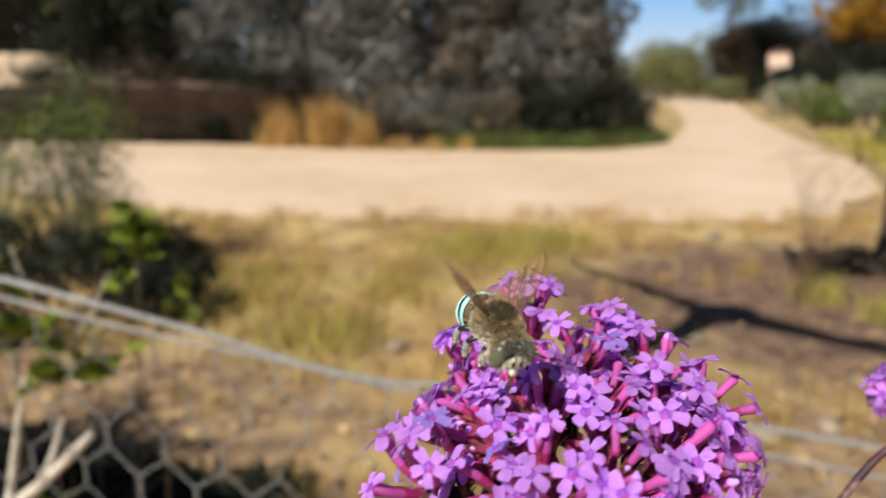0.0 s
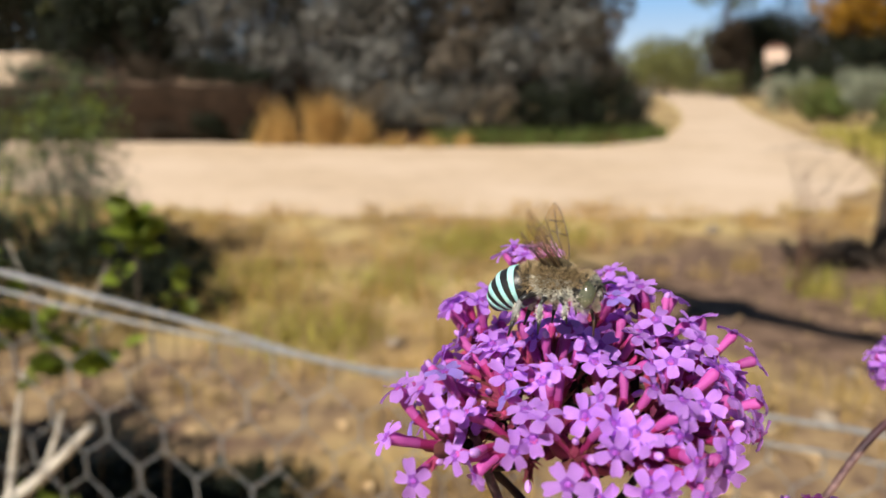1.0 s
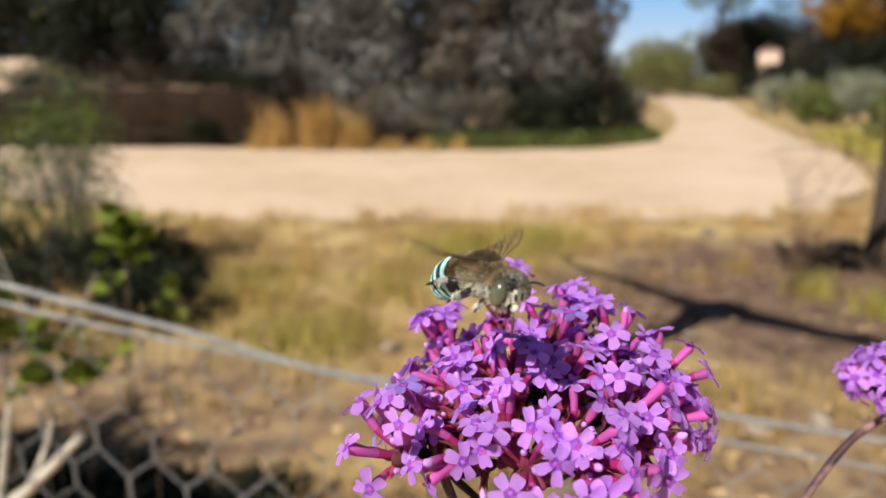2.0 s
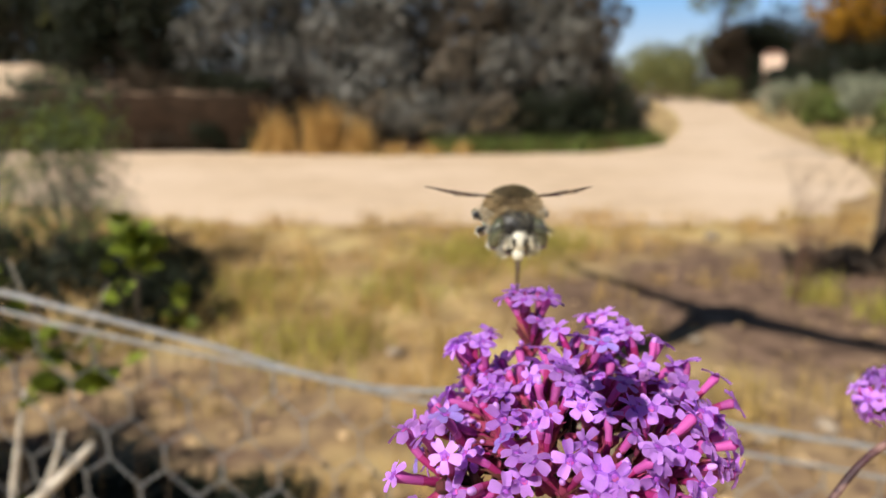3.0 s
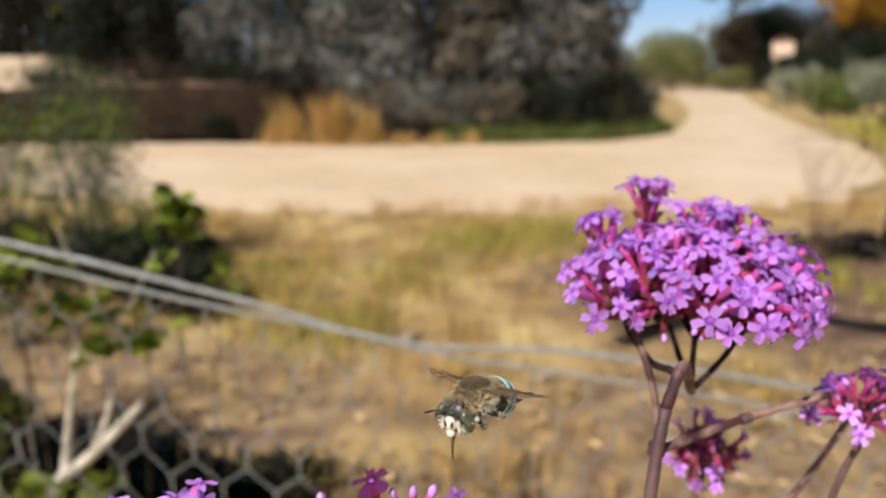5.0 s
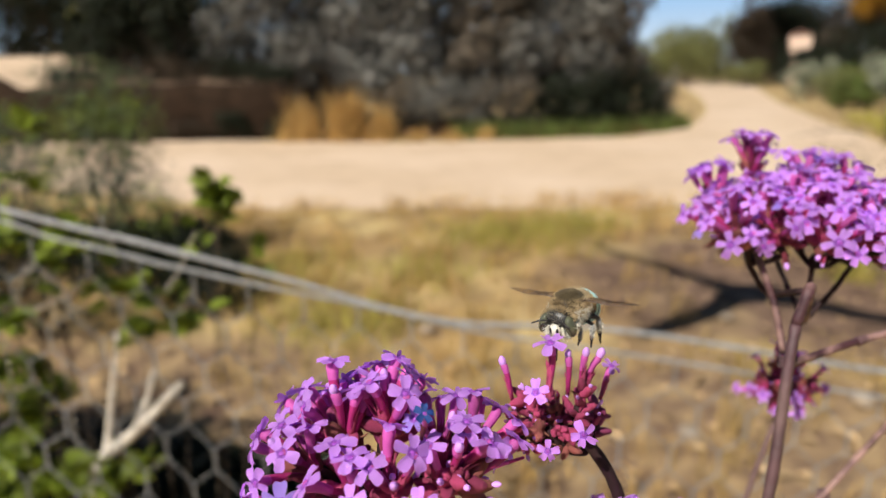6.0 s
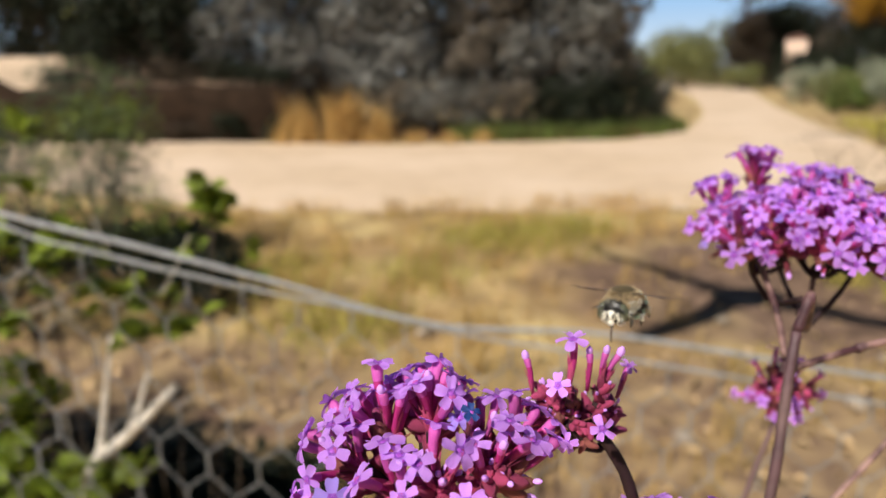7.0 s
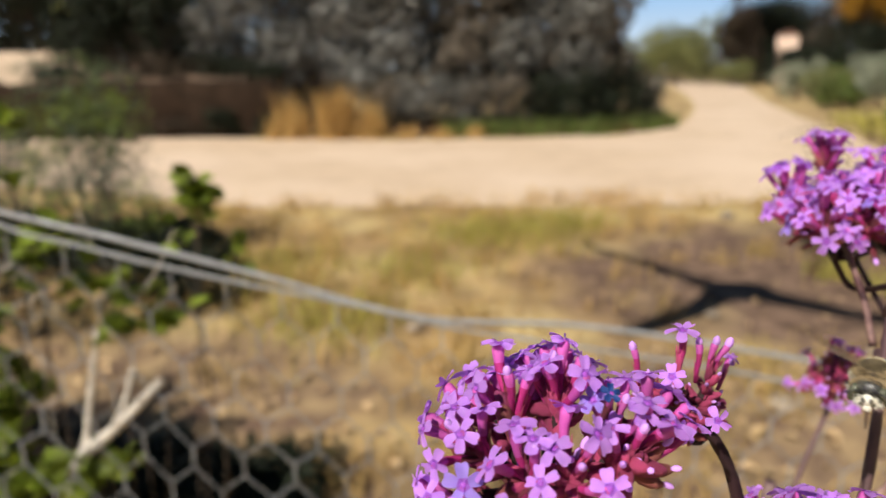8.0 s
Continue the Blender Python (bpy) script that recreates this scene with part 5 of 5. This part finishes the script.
def head_c():
    rng = random.Random(23)
    thing = root("verbena_flower", at(C_ROWS, 0), "small mostly closed verbena head of pink-red calyces", "flower", "verbena flowers")
    spikes = dome((-2.2, 2, -5.5), (3.9, 3.6, 4.2), ((-25, 5, 30), (15, 6, 10), (60, 4, 60)))
    for i, (tip, axis) in enumerate(spikes):
        spike(thing, tip, axis, 0, 19, rng, pink=(1, 1, 0, 1, 2)[i % 5], knob=0.15, bud_length=2.4, fat=1.25, bract=2.6, every=9, plump=True)
    extra = [((3.2, 2, -0.5), (0.25, 0, 1)), ((6, 6, -5.5), (0.25, 0.1, 1)), ((-5, 2, -1), (-0.4, 0, 0.9))]
    for i, (tip, axis) in enumerate(extra):
        spike(thing, tip, axis, 0, 18, rng, pink=(1, 0, 1)[i], knob=0.25, bud_length=3.2, fat=1.0, bract=2.6, every=9, plump=True)
    spikes += extra
    for p, d, l, r in (((-1.6, 1.5, 0.4), (0.03, -0.05, 1), 7.6, 2.3), ((2.0, -2, -3.4), (0.0, -0.85, 0.2), 3.5, 1.9), ((-2.6, -2, -5.2), (-0.05, -0.9, 0.1), 3.4, 1.6), ((-4, -1, -0.6), (0, -0.55, 0.75), 4.6, 2.1),
                       ((6.6, 6.5, -4), (0.35, 0.1, 1), 5.5, 1.5), ((-6, 1, -6), (-1, -0.2, 0.0), 4.5, 1.0), ((-5.5, 0, -9), (-1, -0.3, -0.1), 4.5, 0.9)):
        floret(thing, Vector(p) * MM, d, l * MM, r * MM, rng, None, 1)
    for p, d in (((-7, 2, 0.5), (-0.2, 0, 1)), ((1.0, 1, 1.5), (0.02, 0, 1)), ((4, 2, 1), (0.35, 0, 0.9)), ((3, 1.5, 1.6), (0.12, -0.1, 1))):
        closed_floret(thing, (Vector(p) - Vector(d) * 1.5) * MM, d, 6.0 * MM, rng, 1)
    node = (-1, 2.5, -9)
    core(thing, spikes, [node])
    stalk(thing, [Vector((15, 1, -60)) * MM, Vector((9.5, 1, -22)) * MM, Vector((4.5, 1.5, -9)) * MM, Vector((0, 2, -6.5)) * MM], 0.0010, 0.0008, STEM_DARK)
    return thing


def head_small(rows, seed, label, n, buds, size, stem_points, pink=1, radius=2.5, bud_length=3.8, every=3, knob=0.5, lift=0.0, fat=1.0, plump=False, rings=((20, 5, 30), (70, 2, 0)), stem=STEM):
    rng = random.Random(seed)
    thing = root("verbena_flower", rows[0][1], label, "flower", "verbena flowers")
    spikes = dome((0, 0, lift - size * 0.9), (size * 0.5, size * 0.5, size * 0.5), rings)
    for tip, axis in spikes:
        spike(thing, tip, axis, n, buds, rng, (8, 45), size * 0.62, radius, bud_length, 0.05, pink, knob, 3.0, every, fat, plump)
    node = (0, 0, lift - size * 1.3)
    core(thing, spikes, [node])
    stalk(thing, [*[Vector(p) * MM for p in stem_points], Vector(node) * MM], 0.0008, 0.0007, stem)
    return thing


def lower_stems():
    """The stems below the flower heads, down to the soil, with a few leaves."""
    for top, foot, r in (((0.012, 0.068, 0.945), (0.02, 0.22, 0), 0.0026), ((-0.05, 0.036, 0.915), (0.0, 0.2, 0), 0.0024), ((-0.012, 0.047, 0.93), (0.04, 0.21, 0), 0.0024),
                         ((0.035, 0.116, 0.90), (0.07, 0.24, 0), 0.0024), ((0.048, 0.112, 0.925), (0.1, 0.24, 0), 0.0024)):
        thing = root("verbena_plant", pose(*foot), "long square verbena stem rising from dry soil", "plant", "verbena plants")
        t = Vector(top) - Vector(foot)
        stalk(thing, [(0, 0, -0.03), (t.x * 0.2, t.y * 0.25, 0.35), (t.x * 0.7, t.y * 0.7, 0.7), t], r, r * 0.65)




# ---- bee ----
def fur(parent, name, mat, centre, radii, count, length, rng, keep=None, droop=-0.3):
    verts, faces = [], []
    while len(verts) < count * 4:
        d = Vector((rng.gauss(0, 1), rng.gauss(0, 1), rng.gauss(0, 1))).normalized()
        if keep and not keep(d):
            continue
        p = Vector(centre) + Vector((d.x * radii[0], d.y * radii[1], d.z * radii[2]))
        way = (d + Vector((rng.gauss(0, 0.3), droop + rng.gauss(0, 0.3), rng.gauss(0, 0.3)))).normalized()
        u = way.orthogonal().normalized()
        v = way.cross(u)
        l, w = length * rng.uniform(0.6, 1.25), 0.055
        i = len(verts)
        verts += [tuple((p - way * 0.1 + u * w) * MM), tuple((p - way * 0.1 - u * w * 0.5 + v * w * 0.87) * MM), tuple((p - way * 0.1 - u * w * 0.5 - v * w * 0.87) * MM), tuple((p + way * l) * MM)]
        faces += [(i, i + 1, i + 3), (i + 1, i + 2, i + 3), (i + 2, i, i + 3)]
    return raw(name, verts, faces, mat, parent)


def wing_outline(length, wide, back):
    pts = []
    for k in range(13):
        t = k / 12
        pts.append((t * length, wide * 0.32 * math.sin(math.pi * t) ** 0.6))
    for k in range(1, 12):
        t = 1 - k / 12
        pts.append((t * length, -wide * (math.sin(math.pi * t ** 0.75) ** 0.8) * back))
    return pts


def make_wing(bee, name, side, length, wide, back):
    bm = bmesh.new()
    verts = [bm.verts.new((side * x * MM, y * MM, 0.12 * math.sin(x) * MM)) for x, y in wing_outline(length, wide, back)]
    f = bm.faces.new(verts)
    bmesh.ops.triangulate(bm, faces=[f])
    bmesh.ops.solidify(bm, geom=bm.faces[:], thickness=0.03 * MM)
    w = part(name, bm, MEMBRANE, bee)
    for pts in ([(x, y) for x, y in wing_outline(length, wide, back)[:13]], [(0, 0), (length * 0.5, -wide * 0.12), (length * 0.9, -wide * 0.05)],
                [(0, -0.05), (length * 0.4, -wide * 0.45 * back), (length * 0.75, -wide * 0.6 * back)], [(length * 0.45, wide * 0.28), (length * 0.55, -wide * 0.4 * back)],
                [(length * 0.68, wide * 0.25), (length * 0.72, -wide * 0.45 * back)]):
        bm = bmesh.new()
        tube(bm, [(side * x * MM, y * MM, (0.12 * math.sin(x) + 0.03) * MM) for x, y in pts], 0.07 * MM, 5)
        part("vein", bm, VEIN, w)
    return w


def make_bee(rows):
    """A blue-banded bee, 14 mm long, head towards +y, origin in the thorax."""
    rng = random.Random(7)
    bee = root("bee", rows[0][1], "furry blue-banded bee with tan thorax and black abdomen", "bee")
    bm = bmesh.new()
    ball(bm, (0, 0, 0), (2.75 * MM, 2.9 * MM, 2.5 * MM), None, 20, 14)
    thorax = part("thorax", bm, FUR_DARK, bee, "thorax under short tan fur")
    fur(thorax, "fur", FUR_TAN, (0, 0, 0), (2.7, 2.85, 2.45), 4600, 0.62, rng, lambda d: -0.2 < d.z < 0.72 or d.y < -0.5)
    fur(thorax, "dorsal_fur", FUR_DARK, (0, 0, 0), (2.7, 2.85, 2.45), 2400, 0.45, rng, lambda d: d.z > 0.54 and -0.55 < d.y < 0.65)
    fur(thorax, "side_fur", FUR_PALE, (0, 0, 0), (2.7, 2.85, 2.4), 2400, 0.72, rng, lambda d: d.z < (0.25 if abs(d.x) > 0.55 else -0.05))
    # head
    bm = bmesh.new()
    ball(bm, (0, 4.0 * MM, -0.8 * MM), (2.6 * MM, 1.6 * MM, 2.3 * MM), None, 20, 14)
    head = part("head", bm, CHITIN, bee, "black head with a cream face")
    fur(head, "head_fur", FUR_TAN, (0, 4.0, -0.8), (2.6, 1.6, 2.3), 700, 0.55, rng, lambda d: d.z > 0.3 and d.y < 0.45, 0.1)
    fur(head, "brow_fur", FUR_GREY, (0, 4.0, -0.8), (2.6, 1.6, 2.3), 560, 0.45, rng, lambda d: d.y > 0.25 and d.z > -0.25, 0.3)
    fur(head, "cheek_fur", FUR_PALE, (0, 4.0, -0.8), (2.6, 1.6, 2.3), 420, 0.7, rng, lambda d: d.z < 0.1 and abs(d.x) > 0.3, 0.1)
    for s in (-1, 1):
        bm = bmesh.new()
        ball(bm, (s * 2.0 * MM, 4.55 * MM, -0.75 * MM), (0.78 * MM, 1.1 * MM, 1.6 * MM), Matrix.Rotation(-s * 0.25, 4, "Y"), 14, 10)
        part("eye", bm, EYE, head, "large greenish compound eye")
        bm = bmesh.new()
        tube(bm, [Vector(p) * MM for p in ((s * 0.5, 5.3, -0.2), (s * 0.9, 6.0, 0.3), (s * 1.8, 6.5, 0.4), (s * 2.9, 6.9, 0.0))], [0.16 * MM, 0.14 * MM, 0.15 * MM, 0.13 * MM], 6)
        part("antenna", bm, CHITIN, head)
        bm = bmesh.new()
        ball(bm, (s * 1.18 * MM, 5.35 * MM, -1.45 * MM), (0.28 * MM, 0.3 * MM, 0.85 * MM), Matrix.Rotation(-s * 0.2, 4, "Y"), 10, 8)
        part("face_patch", bm, FACE, head, "cream face mark")
        bm = bmesh.new()
        ball(bm, (s * 0.5 * MM, 5.93 * MM, -1.25 * MM), (0.22 * MM, 0.12 * MM, 0.5 * MM), Matrix.Rotation(s * 0.15, 4, "Y"), 8, 6)
        part("face_spot", bm, CHITIN, head, "black face spot")
    bm = bmesh.new()
    ball(bm, (0, 5.5 * MM, -1.3 * MM), (0.92 * MM, 0.5 * MM, 1.0 * MM), None, 14, 10)
    part("face_plate", bm, FACE, head, "cream face plate")
    bm = bmesh.new()
    ball(bm, (0, 5.5 * MM, -2.6 * MM), (0.62 * MM, 0.5 * MM, 0.6 * MM), None, 12, 9)
    part("lip", bm, FACE, head, "cream upper lip")
    bm = bmesh.new()
    tube(bm, [Vector(p) * MM for p in ((0, 4.9, -2.9), (0, 5.3, -4.3), (0, 5.4, -6.2))], [0.27 * MM, 0.2 * MM, 0.09 * MM], 7)
    part("proboscis", bm, VEIN, head, "long brown tongue")
    # abdomen: rings along a drooping curve
    spine = curve_points([(0, -2.0, -0.8), (0, -4.4, -1.5), (0, -6.3, -2.9), (0, -7.5, -4.7)], 8)
    n = len(spine)

    def girth(f):
        return 0.15 + 2.75 * (math.sin(math.pi * min(1, 0.16 + 0.80 * f)) ** 0.62) * (1 - 0.18 * f)

    def rings(bm, f0, f1, grow, steps=5):
        pts, rad = [], []
        for k in range(steps + 1):
            f = f0 + (f1 - f0) * k / steps
            i = min(int(f * (n - 1)), n - 2)
            pts.append(spine[i].lerp(spine[i + 1], f * (n - 1) - i) * MM)
            rad.append((girth(f) + grow) * MM)
        tube(bm, pts, rad, 20)
    bm = bmesh.new()
    rings(bm, 0.0, 0.985, 0, 30)
    abdomen = part("abdomen", bm, CHITIN, bee, "glossy black abdomen")
    for f0, f1 in ((0.27, 0.35), (0.465, 0.545), (0.655, 0.735), (0.83, 0.895)):
        bm = bmesh.new()
        rings(bm, f0, f1, 0.07, 4)
        part("band", bm, BAND, abdomen, "pale turquoise band")
    fur(abdomen, "waist_fur", FUR_TAN, (0, -2.9, -0.6), (2.5, 1.4, 2.2), 1300, 0.75, rng, lambda d: d.z > -0.3)
    # legs
    legs = []
    for s in (-1, 1):
        for y, out, knee, foot, thick in ((1.3, 2.3, (2.6, 2.2, -2.3), (2.2, 2.6, -4.6), 0.26), (-0.2, 2.5, (3.4, -0.4, -2.4), (2.9, -0.6, -6.3), 0.30), (-1.5, 2.4, (3.3, -3.0, -2.4), (3.0, -4.3, -7.2), 0.37)):
            bm = bmesh.new()
            hip = Vector((s * 1.6, y, -1.7))
            k, f = Vector((s * knee[0], knee[1], knee[2])), Vector((s * foot[0], foot[1], foot[2]))
            tube(bm, [hip * MM, (hip.lerp(k, 0.6) + Vector((0, 0, 0.2))) * MM, k * MM], [thick * MM, thick * 1.15 * MM, thick * 0.8 * MM], 8)
            leg = part("leg", bm, CHITIN, bee)
            legs.append((leg, s, hip * MM))
            bm = bmesh.new()
            shin = k.lerp(f, 0.55)
            tube(bm, [k * MM, k.lerp(shin, 0.5) * MM, shin * MM], [thick * 0.85 * MM, thick * 1.2 * MM, thick * 1.0 * MM], 8)
            part("shin", bm, SHIN, leg, "pale hairy shin")
            bm = bmesh.new()
            tube(bm, [shin * MM, shin.lerp(f, 0.5) * MM, f * MM], [thick * 0.9 * MM, thick * 0.6 * MM, thick * 0.35 * MM], 7)
            part("tarsus", bm, CHITIN, leg)
            fur(leg, "leg_fur", FUR_PALE, tuple(k.lerp(shin, 0.5)), (thick * 1.2, thick * 1.2, 1.0), 90, 0.35, rng, None, 0)
    wings = []
    for s in (-1, 1):
        wings.append((s, 0.0, make_wing(bee, "forewing", s, 8.6, 2.9, 0.85), Vector((s * 1.7, 0.9, 1.75)) * MM))
        wings.append((s, 12.0, make_wing(bee, "hindwing", s, 6.0, 2.3, 0.9), Vector((s * 1.7, -0.3, 1.55)) * MM))
    return bee, wings, legs


BEE_ROWS = [(t, pose(*v)) for t, *v in (
    (0, 0.0048, 0.0806, 1.0268, -16.9, -1.6, -157.8), (0.1, 0.0054, 0.0799, 1.0259, -21.9, -2.1, -152.5), (0.2, 0.0063, 0.0793, 1.0249, -26.3, -2.5, -147.2),
    (0.3, 0.0097, 0.0803, 1.0267, -21.7, -2.1, -152.5), (0.4, 0.0135, 0.0813, 1.0284, -15.0, -2.1, -152.3), (0.5, 0.0174, 0.0816, 1.0271, -13.4, -3.2, -139.3),
    (0.6, 0.0177, 0.0770, 1.0228, -23.0, -3.2, -140.7), (0.7, 0.0154, 0.0762, 1.0216, -23.1, -3.2, -140.8), (0.8, 0.0126, 0.0756, 1.0210, -23.2, -3.3, -140.8),
    (0.9, 0.0129, 0.0780, 1.0236, -10.3, -4.4, -125.8), (1, 0.0135, 0.0796, 1.0263, -1.2, -4.9, -115.8), (1.1, 0.0176, 0.0799, 1.0260, -3.0, -4.9, -116.1),
    (1.2, 0.0221, 0.0804, 1.0256, -4.4, -4.9, -117.5), (1.3, 0.0186, 0.0810, 1.0252, -5.6, -4.9, -117.8), (1.4, 0.0161, 0.0816, 1.0251, -6.8, -4.9, -118.3),
    (1.5, 0.0144, 0.0817, 1.0251, -6.8, -4.9, -118.4), (1.6, 0.0111, 0.0817, 1.0258, -5.7, -4.9, -118.2), (1.7, 0.0093, 0.0816, 1.0264, -5.8, -4.8, -118.2),
    (2, 0.0099, 0.0784, 1.0304, -1.9, -3.5, -140.8), (2.4, 0.0100, 0.0704, 1.0388, -2.0, -1.4, -168.2), (2.8, 0.0088, 0.0658, 1.0443, -1.3, -0.6, -178.0),
    (3, 0.0080, 0.0656, 1.0461, -4.2, -0.5, -179.2), (3.1, 0.0072, 0.0653, 1.0458, -7.2, -0.2, 177.7), (3.2, 0.0053, 0.0649, 1.0438, -7.8, 0.2, 173.1),
    (3.3, 0.0024, 0.0661, 1.0400, -6.0, 0.7, 160.0), (3.4, -0.0008, 0.0664, 1.0366, -4.5, 1.0, 155.0), (3.5, -0.0035, 0.0671, 1.0359, -3.0, 1.2, 150.0),
    (3.6, -0.0066, 0.0669, 1.0358, -2.5, 1.6, 146.0), (3.7, -0.0075, 0.0671, 1.0372, -5.0, 1.6, 141.0), (3.8, -0.0093, 0.0713, 1.0374, -3.5, 2.3, 137.5),
    (3.9, -0.0105, 0.0702, 1.0354, -7.5, 2.5, 140.2), (4, -0.0126, 0.0689, 1.0308, -13.9, 3.0, 133.7), (4.1, -0.0152, 0.0659, 1.0257, -10.3, 2.7, 138.4),
    (4.2, -0.0177, 0.0636, 1.0195, -2.3, 2.3, 144.3), (4.6, -0.0202, 0.0560, 1.0087, 5.6, 2.6, 142.7), (5, -0.0203, 0.0514, 1.0015, 0.5, 2.7, 143.5),
    (5.3, -0.0246, 0.0621, 0.9946, -3.8, 2.8, 143.5), (5.4, -0.0285, 0.0590, 0.9938, 2.6, -0.0, 172.2), (5.5, -0.0295, 0.0550, 0.9970, -3.6, 0.7, 160.0),
    (5.6, -0.0279, 0.0536, 0.9958, -3.4, 1.0, 156.0), (5.8, -0.0263, 0.0531, 0.9951, -4.8, 1.1, 150.0), (6, -0.0273, 0.0524, 0.9964, -5.0, 1.5, 149.0),
    (6.1, -0.0272, 0.0523, 0.9968, -4.9, 1.6, 148.0), (6.3, -0.0250, 0.0525, 0.9988, -0.9, 1.7, 148.0), (6.5, -0.0221, 0.0531, 0.9974, -1.1, 2.0, 147.0),
    (6.6, -0.0214, 0.0533, 0.9980, -1.1, 2.0, 147.0), (6.8, -0.0180, 0.0619, 0.9960, 0.5, 2.0, 143.0), (7, -0.0118, 0.0717, 0.9930, 2.4, 2.5, 146.6),
    (7.1, -0.0079, 0.0738, 0.9914, 2.1, 2.7, 144.1), (7.2, -0.0027, 0.0688, 0.9905, 0.5, 3.0, 140.7), (7.3, 0.0020, 0.0637, 0.9906, 4.1, 4.1, 128.2),
    (7.4, 0.0070, 0.0583, 0.9900, 7.0, 4.9, 116.2), (7.5, 0.0096, 0.0529, 0.9914, 6.7, 5.0, 114.7), (7.6, 0.0117, 0.0540, 0.9918, 3.5, 4.5, 123.1),
    (7.7, 0.0138, 0.0548, 0.9914, -0.8, 4.1, 129.8), (7.8, 0.0178, 0.0553, 0.9900, -1.9, 3.7, 134.1), (7.9, 0.0238, 0.0542, 0.9860, -2.4, 3.3, 139.5),
    (8, 0.0309, 0.0524, 0.9831, -3.6, 2.9, 143.3),
)]
# wing strokes: seconds, mean rise above level, half stroke, sweep back
STROKES = ((0, 30, 16, 42), (0.4, 52, 16, 30), (0.6, 42, 12, 44), (1.0, 52, 14, 42), (1.3, 46, 10, 46), (1.5, 24, 6, 58), (1.7, 30, 12, 50), (2.2, 14, 24, 14), (2.8, 8, 14, 36), (4.2, 8, 14, 30),
           (5.3, 14, 16, 20), (5.45, -16, 3, 66), (5.75, -16, 3, 66), (5.95, 6, 8, 12), (6.2, 6, 16, 12), (7.2, 6, 14, 10), (7.5, 16, 28, 26), (7.8, 34, 30, 14), (8.0, 28, 28, 16))


# how far the legs are drawn up under the body in flight: seconds, share
FOLDS = ((0, 0), (1.7, 0), (2.1, 1), (4.2, 1), (5.2, 0.8), (5.45, 0), (6.65, 0), (6.85, 0.55), (8, 0.55))


def stroke(t):
    """The mean, half stroke and sweep at t, and from them the wing's rise at that frame."""
    k = max(i for i in range(len(STROKES) - 1) if STROKES[i][0] <= t + 1e-6)
    a, b = STROKES[k], STROKES[k + 1]
    u = min(1, (t - a[0]) / (b[0] - a[0]))
    mean, half, sweep = (p + (q - p) * u for p, q in zip(a[1:], b[1:]))
    return mean + half * math.cos(1.9 * (frame(t) - 1) + 0.9), sweep


def motions():
    walk(HEAD_A, A_ROWS)
    walk(HEAD_B, B_ROWS)
    walk(HEAD_C, C_ROWS)
    walk(HEAD_D, D_ROWS)
    walk(HEAD_E, E_ROWS)
    walk(HEAD_F, F_ROWS)
    walk(HEAD_G, G_ROWS)
    walk(BEE, BEE_ROWS)
    for leg, s, hip in LEGS:
        walk(leg, [(t, Matrix.Translation(hip) @ pose(0, 0, 0, -62 * f, s * 14 * f, 0) @ Matrix.Translation(-hip) @ Matrix.Translation((0, 0, 0.0012 * f))) for t, f in FOLDS])
    for s, lag, wing, hinge in WINGS:
        walk(wing, [(t, Matrix.Translation(hinge) @ pose(0, 0, 0, 12, -s * (rise - lag * 0.5), -s * (sweep + lag))) for t in (k / FPS for k in range(241)) for rise, sweep in (stroke(t),)])


ground()
sky_backdrop()
path()
bank()
meadow()
weeds()
litter()
fallen_leaves()
far_planting()
house()
pale_marker()
dark_trunk()
bare_shrub()
shade_tree()
hedge()
undergrowth()
fence()
near_shrub()
dead_sticks()
dry_twigs()
stones()
HEAD_A = head_a()
HEAD_B = head_b()
HEAD_C = head_c()
HEAD_D = head_small(D_ROWS, 24, "small fading verbena head of pink-red calyces", 1, 20, 11.5, [(-18, -8, -70), (-9, -4, -32)], None, 2.0, 2.9, 9, 0.3, 8.0, 1.45, True, ((-30, 5, 0), (15, 7, 30), (65, 4, 0)))
HEAD_E = head_small(E_ROWS, 25, "small rounded verbena head, purple over pink tubes", 6, 9, 9.5, [(-100, -16, -160), (-85, -14, -122), (-48.5, -9, -76), (-32.5, -8.5, -52.5), (-12, -4, -20)], 1, stem=STEM_BANDED)
F_SHIFT = at(B_ROWS, 7).inverted() @ Matrix.Translation((-0.0092, 0.0424, 0.9705))
F_ROWS = [(t, m @ F_SHIFT) for t, m in B_ROWS]
HEAD_F = head_small(F_ROWS, 26, "low verbena head with pale purple florets", 6, 6, 13, [(2, 4, -60), (0, 1, -30)])
G_ROWS = [(0, pose(0.060, 0.096, 0.983)), (5.5, pose(0.060, 0.096, 0.983)), (6, pose(0.067, 0.096, 0.983)), (6.5, pose(0.068, 0.096, 0.983)), (7, pose(0.0725, 0.096, 0.983)),
          (7.5, pose(0.083, 0.096, 0.983)), (8, pose(0.097, 0.096, 0.983))]
HEAD_G = head_small(G_ROWS, 27, "small verbena head with few open florets", 3, 8, 11, [(-6, 4, -50), (-2, 2, -25)])
lower_stems()
BEE, WINGS, LEGS = make_bee(BEE_ROWS)
motions()
